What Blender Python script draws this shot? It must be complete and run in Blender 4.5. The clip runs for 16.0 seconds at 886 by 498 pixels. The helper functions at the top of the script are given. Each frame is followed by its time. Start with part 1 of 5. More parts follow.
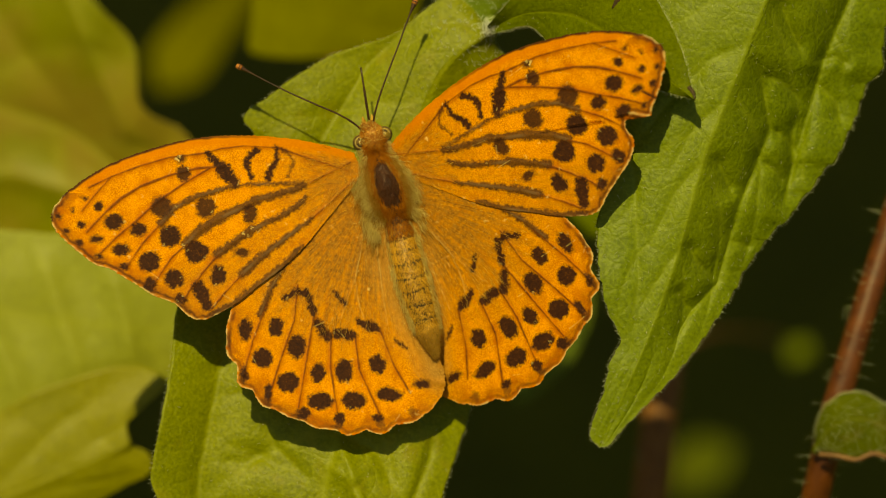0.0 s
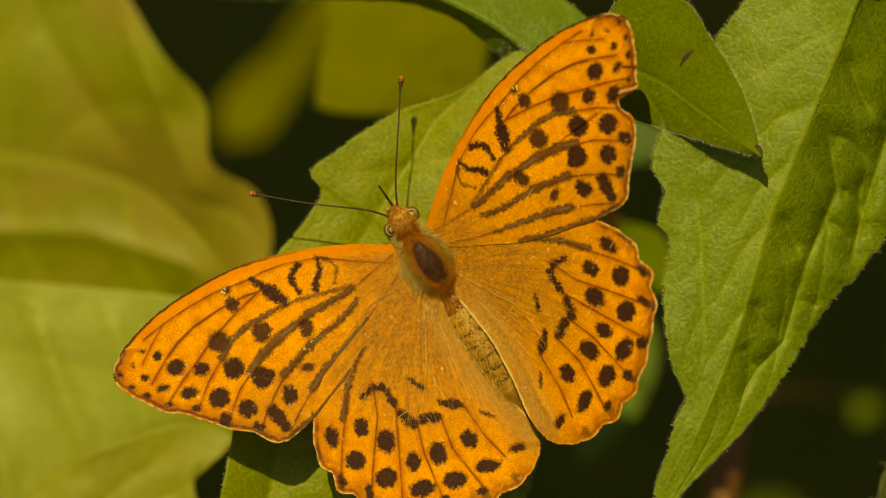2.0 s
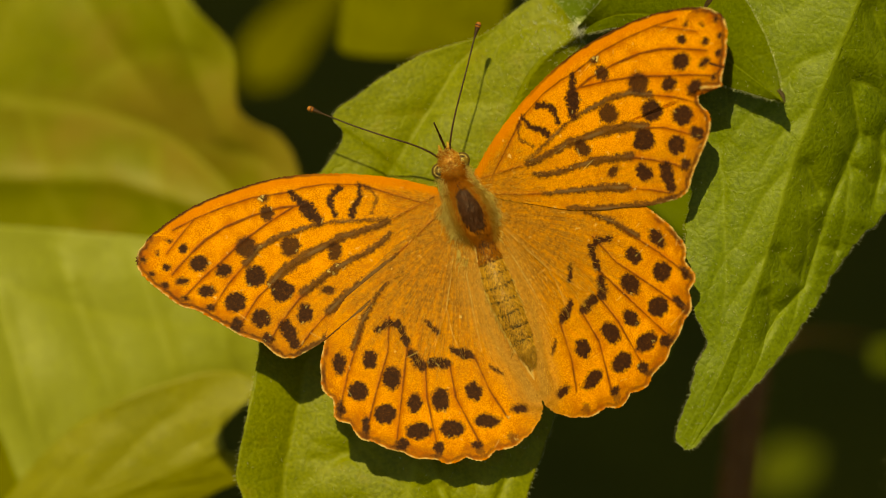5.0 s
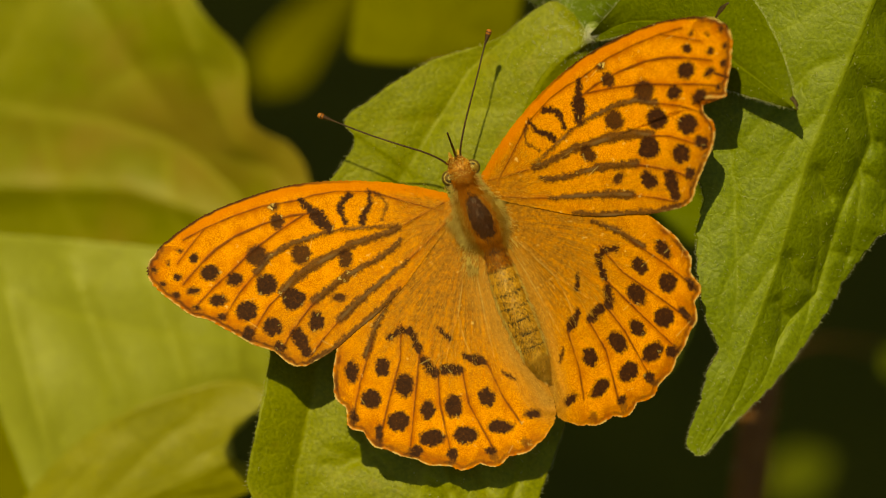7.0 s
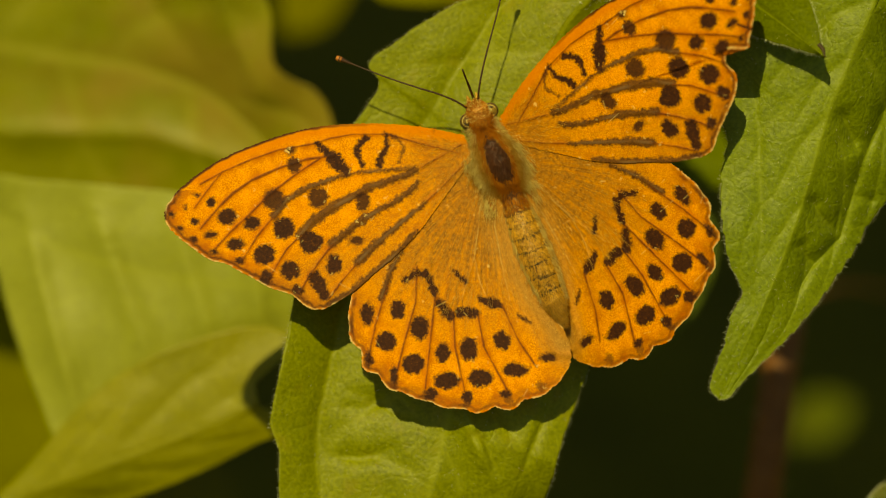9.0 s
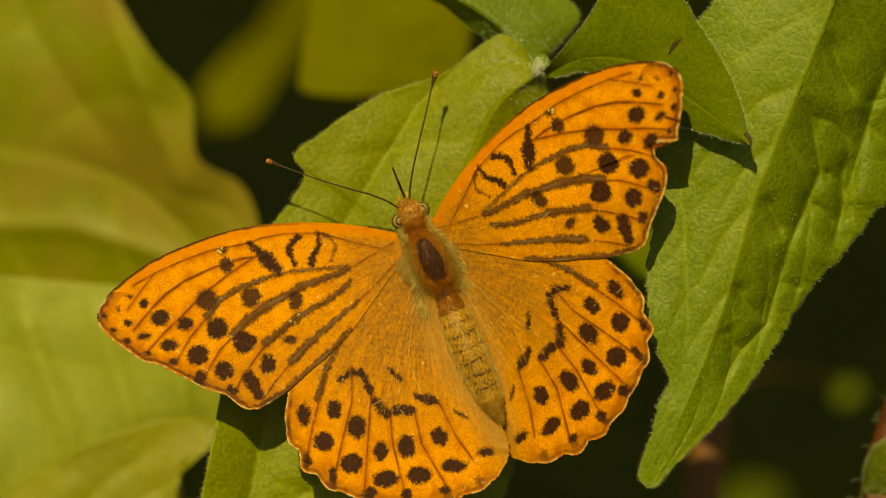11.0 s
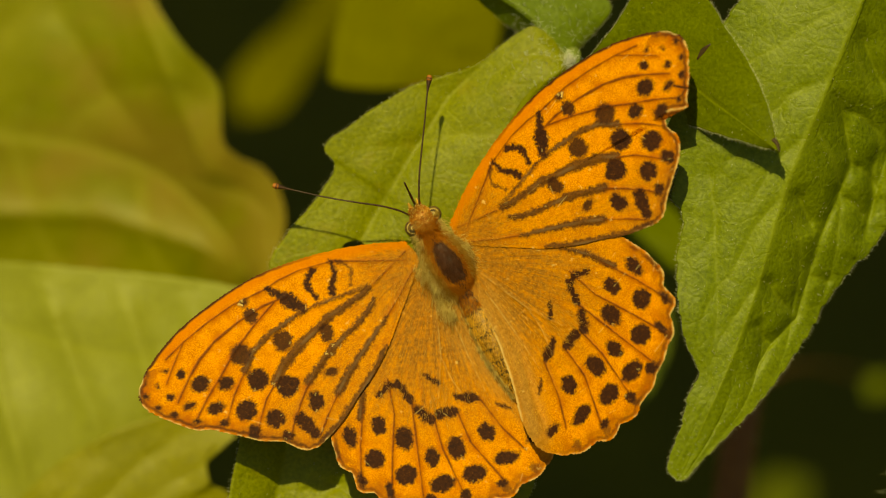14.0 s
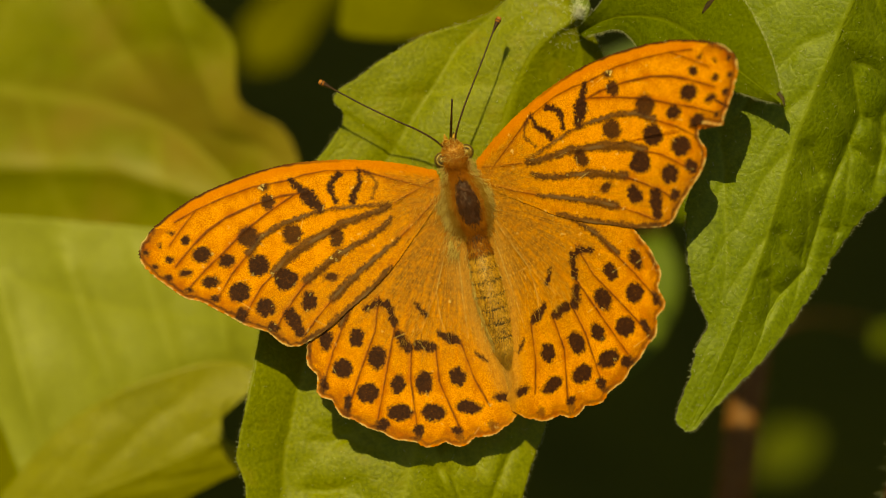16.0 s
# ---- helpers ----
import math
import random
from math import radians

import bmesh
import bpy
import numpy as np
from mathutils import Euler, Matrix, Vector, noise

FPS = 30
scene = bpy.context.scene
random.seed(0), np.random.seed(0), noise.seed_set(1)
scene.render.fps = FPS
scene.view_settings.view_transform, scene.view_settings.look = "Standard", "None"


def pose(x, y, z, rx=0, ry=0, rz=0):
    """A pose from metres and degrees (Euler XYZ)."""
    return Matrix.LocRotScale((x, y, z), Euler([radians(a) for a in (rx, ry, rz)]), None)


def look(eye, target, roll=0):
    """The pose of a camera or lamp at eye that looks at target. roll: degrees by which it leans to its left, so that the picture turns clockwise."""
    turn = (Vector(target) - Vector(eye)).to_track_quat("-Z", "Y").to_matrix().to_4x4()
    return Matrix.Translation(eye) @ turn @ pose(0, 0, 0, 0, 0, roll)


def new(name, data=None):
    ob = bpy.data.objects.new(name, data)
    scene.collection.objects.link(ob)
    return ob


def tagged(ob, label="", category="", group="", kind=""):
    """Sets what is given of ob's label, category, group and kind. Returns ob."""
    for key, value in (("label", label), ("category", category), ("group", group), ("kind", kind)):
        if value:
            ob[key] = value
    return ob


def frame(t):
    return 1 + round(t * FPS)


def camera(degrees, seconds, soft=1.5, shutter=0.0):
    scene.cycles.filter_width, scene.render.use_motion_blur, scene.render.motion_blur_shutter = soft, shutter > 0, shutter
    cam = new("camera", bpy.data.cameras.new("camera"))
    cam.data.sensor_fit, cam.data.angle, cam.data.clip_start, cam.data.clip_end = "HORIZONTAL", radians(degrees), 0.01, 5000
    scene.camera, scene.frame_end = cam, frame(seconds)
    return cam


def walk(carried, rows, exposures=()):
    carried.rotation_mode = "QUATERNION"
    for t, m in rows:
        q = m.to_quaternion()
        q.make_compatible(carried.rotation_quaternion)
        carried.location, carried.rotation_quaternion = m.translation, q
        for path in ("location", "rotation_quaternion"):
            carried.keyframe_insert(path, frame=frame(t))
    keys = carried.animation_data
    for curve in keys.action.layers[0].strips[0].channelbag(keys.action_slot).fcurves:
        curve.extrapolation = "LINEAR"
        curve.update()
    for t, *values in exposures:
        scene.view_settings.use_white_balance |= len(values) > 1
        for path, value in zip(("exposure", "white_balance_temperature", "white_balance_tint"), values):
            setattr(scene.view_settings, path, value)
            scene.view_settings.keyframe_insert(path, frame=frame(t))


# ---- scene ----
TILT = 32.0            # how far the lens looks down
RANGE = 0.5            # from the lens to the perch leaf
UNIT = 2 * RANGE * math.tan(radians(5.5)) / 1568   # one step of the setting-out grid, about 0.06 mm
HEIGHT = 0.45          # the perch leaf above the ground

# frame of the perch: x to the right, y up along the leaf, z out of the leaf towards the lens
BASE = pose(0, 0, HEIGHT, 90 - TILT)
EYE = BASE @ Vector((0, 0, RANGE))

cam = camera(11.0, 16.0, soft=0.95, shutter=0.0)
cam.data.dof.use_dof = True
cam.data.dof.focus_distance = RANGE - 0.0085
cam.data.dof.aperture_fstop = 12.5

# seconds and where the hand-held lens aims in the perch frame, in mm
walk(cam, [(t, look(EYE, BASE @ Vector((x / 1000, y / 1000, 0)))) for t, x, y in [
    (0, 9.52, -0.06), (0.1, 8.69, 0.9), (0.2, 8.24, 1.09), (0.3, 7.54, 1.08), (0.4, 7.15, 1.51), (0.5, 6.57, 1.78),
    (0.6, 5.74, 2.18), (0.7, 5.47, 2.35), (0.8, 4.38, 2.45), (0.9, 3.74, 2.3), (1, 3.68, 2.7), (1.1, 3.35, 2.74),
    (1.2, 3.68, 3.39), (1.3, 3.89, 4.17), (1.4, 3.26, 4.88), (1.5, 2.33, 5.96), (1.6, 2.07, 5.71), (1.7, 2.19, 6.45),
    (1.8, 2.49, 5.73), (1.9, 2.3, 6.03), (2, 2.39, 6.08), (2.1, 1.8, 5.55), (2.2, 0.29, 4.96), (2.3, -0.58, 4.06),
    (2.4, -2.21, 4.11), (2.5, -2.33, 3.93), (2.6, -2.84, 3.79), (2.7, -2.73, 4), (2.8, -1.99, 4.52),
    (2.9, -1.69, 4.41), (3, -0.25, 4.3), (3.1, 0.07, 3.54), (3.2, -0.12, 3.35), (3.3, -0.51, 2.9), (3.4, -1.96, 2.58),
    (3.5, -2.7, 2.03), (3.6, -3.92, 1.71), (3.7, -4.62, 1.28), (3.8, -5.88, 1.17), (3.9, -6.83, 1.32),
    (4, -7.86, 1.17), (4.1, -8.5, 1.28), (4.2, -8.6, 0.59), (4.3, -6.43, 0.09), (4.4, -0.6, -0.23),
    (4.5, 1.54, -0.98), (4.6, 1.16, -1.35), (4.7, 0.47, -1.47), (4.8, -0.16, -0.77), (4.9, 0.07, -0.77), (5, 0, 0),
    (5.1, -0.28, 0.59), (5.2, -0.8, 0.68), (7.3, -1.23, 0.55), (7.4, -0.96, 0.32), (7.5, -1.17, 0.12),
    (7.6, -2.5, 0.82), (7.7, -2.57, 0.81), (7.8, -1.82, 0.73), (7.9, -1.64, 0.34), (8, -0.98, -0.12),
    (8.1, -0.63, -0.68), (8.2, -0.87, -2.46), (8.3, -1.62, -2.84), (8.4, -2.56, -4.04), (8.5, -2.7, -4.67),
    (8.6, -3, -5.37), (8.7, -3.2, -5.94), (8.8, -3.28, -6.13), (8.9, -3.1, -6.26), (9, -3.81, -5.59),
    (9.1, -4.08, -4.63), (9.2, -3.39, -1.03), (9.3, -2.58, 2.12), (9.4, 0.57, 3), (9.5, 1.78, 2.82),
    (9.6, 2.21, 2.12), (9.7, 2.14, 1.83), (9.8, 1.7, 2.49), (9.9, 1.64, 2.51), (10, 2.46, 2.82), (10.1, 2.53, 3.77),
    (10.2, 3.87, 3.87), (12.3, 4.3, 4.97), (12.4, 0.89, -0.47), (12.5, -0.06, -3.44), (12.6, -1.31, -4.9),
    (12.7, -1.65, -5.36), (12.8, -1.49, -6.09), (12.9, -1.64, -6.3), (13, -1.11, -5.9), (13.1, 1.14, -5.17),
    (13.2, 2.69, -3.89), (13.3, 2.65, -0.78), (13.4, 2.87, 2.46), (13.5, 2.52, 2.95), (13.6, 1.6, 3.92),
    (13.7, 1.2, 4.16), (13.8, 0.73, 4.97), (13.9, 0.51, 4.95), (14, 0.92, 3.38), (14.1, 0.25, 2.16),
    (14.2, -1.07, -0.82), (14.3, -1.88, -1.39), (14.4, -2.5, -1.51), (14.5, -1.84, -2.03), (14.6, 0.05, -2.69),
    (14.7, 0.68, -2.86), (14.8, 1.44, -2.83), (14.9, 1.69, -3.06), (15, 2.21, -2.89), (15.2, 3.28, -3.12),
    (15.4, 3.1, -3.08), (15.5, 2.27, -2.82), (15.6, 0.84, -3.28), (15.7, -0.07, -3.53), (15.8, -0.48, -3.66),
    (16, -0.06, -1.97),
]], exposures=[(0.0, 0.12, 9800, -8), (16.0, 0.12, 9800, -8)])

# ---- light ----
SUN_WAY = (BASE.to_3x3() @ Vector((-0.20, 0.62, 1.0))).normalized()
elevation, azimuth = math.asin(SUN_WAY.z), math.atan2(SUN_WAY.x, SUN_WAY.y)
world = bpy.data.worlds.new("sky")
scene.world = world
world.use_nodes = True
wn = world.node_tree.nodes
sky = wn.new("ShaderNodeTexSky")
sky.sky_type = "NISHITA"
sky.sun_disc = False
sky.sun_elevation, sky.sun_rotation = elevation, azimuth
wn["Background"].inputs[1].default_value = 0.064
world.node_tree.links.new(sky.outputs[0], wn["Background"].inputs[0])
sun = new("sun", bpy.data.lights.new("sun", "SUN"))
sun.data.energy, sun.data.angle, sun.data.color = 4.1, radians(0.53), (1.0, 0.91, 0.55)
sun.matrix_world = look(SUN_WAY * 3, (0, 0, 0))


# ---- materials ----
def material(name, rough=0.6):
    m = bpy.data.materials.new(name)
    m.use_nodes = True
    nt = m.node_tree
    b = nt.nodes["Principled BSDF"]
    b.inputs["Roughness"].default_value = rough
    return m, nt, b


def node(nt, kind, **inputs):
    n = nt.nodes.new(kind)
    for k, v in inputs.items():
        n.inputs[k.replace("_", " ")].default_value = v
    return n


def noise_of(nt, scale, detail=4.0, rough=0.6, coords=None):
    n = node(nt, "ShaderNodeTexNoise", Scale=scale, Detail=detail, Roughness=rough)
    if coords is None:
        coords = nt.nodes.new("ShaderNodeTexCoord").outputs["Object"]
    nt.links.new(coords, n.inputs["Vector"])
    return n.outputs["Fac"]


def node_colour(nt, scale, coords):
    n = node(nt, "ShaderNodeTexNoise", Scale=scale, Detail=2.0)
    nt.links.new(coords, n.inputs["Vector"])
    return n.outputs["Color"]


def ramp(nt, fac, stops):
    r = nt.nodes.new("ShaderNodeValToRGB")
    while len(r.color_ramp.elements) < len(stops):
        r.color_ramp.elements.new(0.5)
    for e, (p, c) in zip(r.color_ramp.elements, stops):
        e.position, e.color = p, (*c, 1)
    nt.links.new(fac, r.inputs[0])
    return r.outputs[0]


def mixed(nt, fac, a, b):
    m = nt.nodes.new("ShaderNodeMix")
    m.data_type = "RGBA"
    for sock, v in ((m.inputs[0], fac), (m.inputs[6], a), (m.inputs[7], b)):
        if isinstance(v, (int, float)):
            sock.default_value = v
        elif isinstance(v, tuple):
            sock.default_value = (*v, 1)
        else:
            nt.links.new(v, sock)
    return m.outputs[2]


def attribute(nt, name):
    a = nt.nodes.new("ShaderNodeAttribute")
    a.attribute_name = name
    return a.outputs["Fac"]


def times(nt, a, k, op="MULTIPLY"):
    m = nt.nodes.new("ShaderNodeMath")
    m.operation = op
    m.use_clamp = False
    nt.links.new(a, m.inputs[0])
    if isinstance(k, (int, float)):
        m.inputs[1].default_value = k
    else:
        nt.links.new(k, m.inputs[1])
    return m.outputs[0]


def bump(nt, b, height, strength, distance):
    n = node(nt, "ShaderNodeBump", Strength=strength, Distance=distance)
    nt.links.new(height, n.inputs["Height"])
    nt.links.new(n.outputs[0], b.inputs["Normal"])
    return n


def see_through(nt, b, colour, share):
    """Lets part of the light through a thin blade."""
    t = nt.nodes.new("ShaderNodeBsdfTranslucent")
    if isinstance(colour, tuple):
        t.inputs[0].default_value = (*colour, 1)
    else:
        nt.links.new(colour, t.inputs[0])
    mix = nt.nodes.new("ShaderNodeMixShader")
    mix.inputs[0].default_value = share
    out = nt.nodes["Material Output"]
    nt.links.new(b.outputs[0], mix.inputs[1])
    nt.links.new(t.outputs[0], mix.inputs[2])
    nt.links.new(mix.outputs[0], out.inputs[0])


def leaf_material(name, dark, light, vein, rough=0.5, share=0.3, gloss=0.35, blotch=None, patch=260, flush=0.45, cover=0.56):
    m, nt, b = material(name, rough)
    big = ramp(nt, noise_of(nt, 90, 3), [(0.3, dark), (0.7, light)])
    fine = noise_of(nt, 2600, 3, 0.7)
    grain = ramp(nt, fine, [(0.35, tuple(c * 0.62 for c in dark)), (0.65, tuple(min(1, c * 1.38) for c in light))])
    c = mixed(nt, 0.45, big, grain)
    if blotch:
        spots = ramp(nt, noise_of(nt, patch, 4), [(cover, (0, 0, 0)), (cover + 0.14, (1, 1, 1))])
        c = mixed(nt, times(nt, spots, flush), c, blotch)
    place = nt.nodes.new("ShaderNodeTexCoord").outputs["Object"]
    bent = mixed(nt, 0.0012, place, node_colour(nt, 700, place))
    nets = []
    for scale, width in ((430.0, 0.10), (1150.0, 0.13)):
        net = node(nt, "ShaderNodeTexVoronoi", Scale=scale)
        net.feature = "DISTANCE_TO_EDGE"
        nt.links.new(bent, net.inputs["Vector"])
        nets.append(ramp(nt, net.outputs["Distance"], [(0.0, (1, 1, 1)), (width, (0, 0, 0))]))
    c = mixed(nt, times(nt, nets[0], 0.18), c, vein)
    c = mixed(nt, times(nt, attribute(nt, "vein"), 0.65), c, vein)
    flecks = ramp(nt, noise_of(nt, 2100, 1, 0.5), [(0.70, (0, 0, 0)), (0.76, (1, 1, 1))])
    c = mixed(nt, times(nt, flecks, 0.3), c, tuple(min(1, v * 1.7) for v in light))
    nt.links.new(c, b.inputs["Base Color"])
    b.inputs["Specular IOR Level"].default_value = gloss
    cells = node(nt, "ShaderNodeTexVoronoi", Scale=1700.0)
    nt.links.new(place, cells.inputs["Vector"])
    relief = times(nt, times(nt, cells.outputs["Distance"], 0.5), times(nt, fine, 0.6), "ADD")
    relief = times(nt, relief, times(nt, nets[0], -0.40), "ADD")
    relief = times(nt, relief, times(nt, nets[1], -0.16), "ADD")
    bump(nt, b, relief, 0.34, 0.0002)
    see_through(nt, b, mixed(nt, 0.5, c, tuple(min(1, v * 1.6) for v in light)), share)
    return m


def plain_material(name, a, b_, scale, rough=0.7, gloss=0.3, depth=0.0001, share=0.0):
    m, nt, b = material(name, rough)
    f = noise_of(nt, scale, 4, 0.65)
    c = ramp(nt, f, [(0.3, a), (0.7, b_)])
    nt.links.new(c, b.inputs["Base Color"])
    b.inputs["Specular IOR Level"].default_value = gloss
    bump(nt, b, f, 0.5, depth)
    if share:
        see_through(nt, b, c, share)
    return m


LEAF = leaf_material("leaf green", (0.153, 0.172, 0.004), (0.240, 0.250, 0.010), (0.30, 0.31, 0.022), gloss=0.25, blotch=(0.27, 0.22, 0.015))
LEAF_SIDE = leaf_material("leaf fresh green", (0.113, 0.156, 0.004), (0.192, 0.232, 0.010), (0.26, 0.30, 0.022), gloss=0.28)
LEAF_DEEP = leaf_material("leaf deep green", (0.10, 0.145, 0.007), (0.15, 0.205, 0.011), (0.16, 0.215, 0.014))
LEAF_PALE = leaf_material("leaf pale green", (0.252, 0.265, 0.026), (0.315, 0.322, 0.045), (0.34, 0.345, 0.035))
LEAF_DUSK = leaf_material("leaf dark olive", (0.092, 0.118, 0.002), (0.135, 0.162, 0.003), (0.16, 0.18, 0.006), gloss=0.12, rough=0.6)
LEAF_DULL = leaf_material("leaf dull olive", (0.122, 0.120, 0.001), (0.180, 0.172, 0.002), (0.17, 0.15, 0.004), gloss=0.05, rough=0.8)
LEAF_BROWN = leaf_material("leaf brownish", (0.14, 0.128, 0.001), (0.205, 0.188, 0.002), (0.12, 0.10, 0.004), gloss=0.05, rough=0.8)
LEAF_OLIVE = leaf_material("leaf olive", (0.188, 0.185, 0.006), (0.28, 0.255, 0.012), (0.33, 0.31, 0.03))
LEAF_BRONZE = leaf_material("leaf bronze olive", (0.172, 0.186, 0.006), (0.265, 0.254, 0.012), (0.38, 0.35, 0.04), blotch=(0.31, 0.195, 0.03), patch=40, flush=0.62, cover=0.45)
# leaf green darkened in its colour, as if deep in shade
LEAF_SHADE = leaf_material("leaf shaded green", (0.045, 0.075, 0.006), (0.075, 0.115, 0.009), (0.11, 0.15, 0.015))
HAIR = plain_material("leaf hair", (0.55, 0.55, 0.32), (0.7, 0.7, 0.45), 300, 0.5, share=0.4)
DOWN = plain_material("white down", (0.8, 0.8, 0.7), (0.9, 0.9, 0.8), 300, 0.5, share=0.4)
STEM = plain_material("stem brown", (0.10, 0.045, 0.018), (0.20, 0.10, 0.035), 420, 0.6, depth=0.0004)
STEM_GREEN = plain_material("stem green", (0.13, 0.17, 0.02), (0.2, 0.24, 0.04), 420, 0.6, depth=0.0003)
STEM_RED = plain_material("stem reddish brown", (0.050, 0.012, 0.0015), (0.125, 0.033, 0.004), 420, 0.5, depth=0.0004)
LEAF_WORN = leaf_material("leaf worn olive", (0.055, 0.075, 0.002), (0.10, 0.115, 0.005), (0.13, 0.13, 0.008), blotch=(0.13, 0.07, 0.012), gloss=0.12, rough=0.65)
STEM_TAN = plain_material("stem tan brown", (0.125, 0.043, 0.006), (0.19, 0.075, 0.013), 420, 0.6, depth=0.0004)
SOIL = plain_material("mossy soil", (0.040, 0.038, 0.0006), (0.100, 0.086, 0.0014), 60, 0.9, 0.1, 0.004)


def wing_material():
    m, nt, b = material("wing scales", 0.7)
    fine = noise_of(nt, 6500, 2, 0.8)
    grit = noise_of(nt, 3000, 3, 0.8)
    mid = noise_of(nt, 420, 4, 0.6)
    orange = ramp(nt, mid, [(0.3, (0.56, 0.152, 0.0025)), (0.7, (0.82, 0.265, 0.006))])
    # fine specks of brighter orange; glints of the scales are put into this colour
    c = mixed(nt, ramp(nt, fine, [(0.40, (0, 0, 0)), (0.66, (0.9, 0.9, 0.9))]), orange, (0.98, 0.42, 0.02))
    c = mixed(nt, ramp(nt, grit, [(0.30, (0.35, 0.35, 0.35)), (0.46, (0, 0, 0))]), c, (0.55, 0.13, 0.002))
    c = mixed(nt, attribute(nt, "dusk"), c, (0.48, 0.105, 0.002))
    c = mixed(nt, attribute(nt, "root"), c, ramp(nt, grit, [(0.34, (0.22, 0.080, 0.006)), (0.5, (0.32, 0.126, 0.012)), (0.68, (0.44, 0.195, 0.026))]))
    c = mixed(nt, attribute(nt, "tan"), c, ramp(nt, grit, [(0.36, (0.36, 0.165, 0.025)), (0.64, (0.50, 0.25, 0.05))]))
    c = mixed(nt, attribute(nt, "front"), c, (0.70, 0.19, 0.003))
    c = mixed(nt, attribute(nt, "grey"), c, ramp(nt, grit, [(0.38, (0.036, 0.010, 0.001)), (0.62, (0.12, 0.040, 0.005))]))
    # shine along the raised streaks, painted as a paler brown
    c = mixed(nt, attribute(nt, "painted_sheen"), c, (0.20, 0.11, 0.045))
    c = mixed(nt, attribute(nt, "vein"), c, ramp(nt, grit, [(0.4, (0.10, 0.022, 0.001)), (0.62, (0.22, 0.052, 0.002))]))
    c = mixed(nt, attribute(nt, "dark"), c, ramp(nt, grit, [(0.35, (0.026, 0.0055, 0.0004)), (0.6, (0.060, 0.014, 0.001)), (0.74, (0.15, 0.045, 0.003))]))
    c = mixed(nt, attribute(nt, "fringe"), c, (0.72, 0.50, 0.19))
    c = mixed(nt, attribute(nt, "worn"), c, (0.95, 0.66, 0.22))
    nt.links.new(c, b.inputs["Base Color"])
    b.inputs["Specular IOR Level"].default_value = 0.22
    bump(nt, b, grit, 0.3, 0.0001)
    see_through(nt, b, c, 0.22)
    return m


WING = wing_material()
FUR = plain_material("body fur", (0.50, 0.26, 0.035), (0.72, 0.44, 0.085), 900, 0.5, 0.3, share=0.5)
FUR_GOLD = plain_material("golden scales", (0.48, 0.21, 0.010), (0.84, 0.48, 0.07), 1600, 0.4, 0.4, share=0.2)
FUR_COAT = plain_material("tan fur coat", (0.30, 0.13, 0.012), (0.58, 0.33, 0.06), 1400, 0.7, 0.2, 0.0003)
FUR_PALE = plain_material("straw fur", (0.68, 0.48, 0.12), (0.88, 0.70, 0.25), 900, 0.5, 0.3, share=0.25)
FUR_DARK = plain_material("dark brown fur", (0.040, 0.010, 0.001), (0.11, 0.028, 0.002), 900, 0.5, 0.3)
FUR_RUST = plain_material("rusty fur", (0.38, 0.105, 0.006), (0.60, 0.21, 0.018), 900, 0.6, 0.2, share=0.3)
THORAX = plain_material("brown thorax", (0.020, 0.005, 0.001), (0.085, 0.020, 0.002), 700, 0.55, 0.3)
PLATE = plain_material("glossy dark back", (0.022, 0.006, 0.001), (0.07, 0.018, 0.002), 900, 0.28, 0.5)
ABDOMEN = plain_material("speckled abdomen", (0.17, 0.068, 0.004), (0.56, 0.28, 0.03), 2000, 0.5, 0.35)
RING = plain_material("dark abdomen ring", (0.02, 0.012, 0.004), (0.07, 0.04, 0.01), 1500, 0.6, 0.3)
HEADSKIN = plain_material("rusty head", (0.22, 0.07, 0.008), (0.60, 0.27, 0.04), 1300, 0.55, 0.3)
EYE_RIM = plain_material("cream eye marks", (0.42, 0.30, 0.10), (0.56, 0.43, 0.16), 900, 0.5, 0.3)
EYE_DARK = plain_material("mottled eye", (0.10, 0.055, 0.008), (0.26, 0.16, 0.025), 1500, 0.5, 0.3)
HORN = plain_material("antenna brown", (0.020, 0.008, 0.003), (0.06, 0.024, 0.007), 1500, 0.45, 0.4)
HORN_TIP = plain_material("antenna tip rust", (0.26, 0.075, 0.015), (0.42, 0.15, 0.03), 1500, 0.5, 0.3)


# ---- mesh helpers ----
def at(u, v, z):
    """A point of the perch frame, in metres: u and v on the setting-out grid, z mm out of the leaf; things farther off grow in step."""
    k = UNIT * (1 - z / 1000 / RANGE)
    return Vector(((u - 784) * k, (441 - v) * k, z / 1000))


def part(name, bm, mat, parent, label=""):
    me = bpy.data.meshes.new(name)
    if isinstance(bm, tuple):
        me.from_pydata([tuple(p) for p in bm[0]], [], bm[1])
    else:
        bm.to_mesh(me)
        bm.free()
    me.materials.append(mat)
    me.polygons.foreach_set("use_smooth", [True] * len(me.polygons))
    me.update()
    ob = new(name, me)
    ob.parent = parent
    if label:
        tagged(ob, label)
    return ob


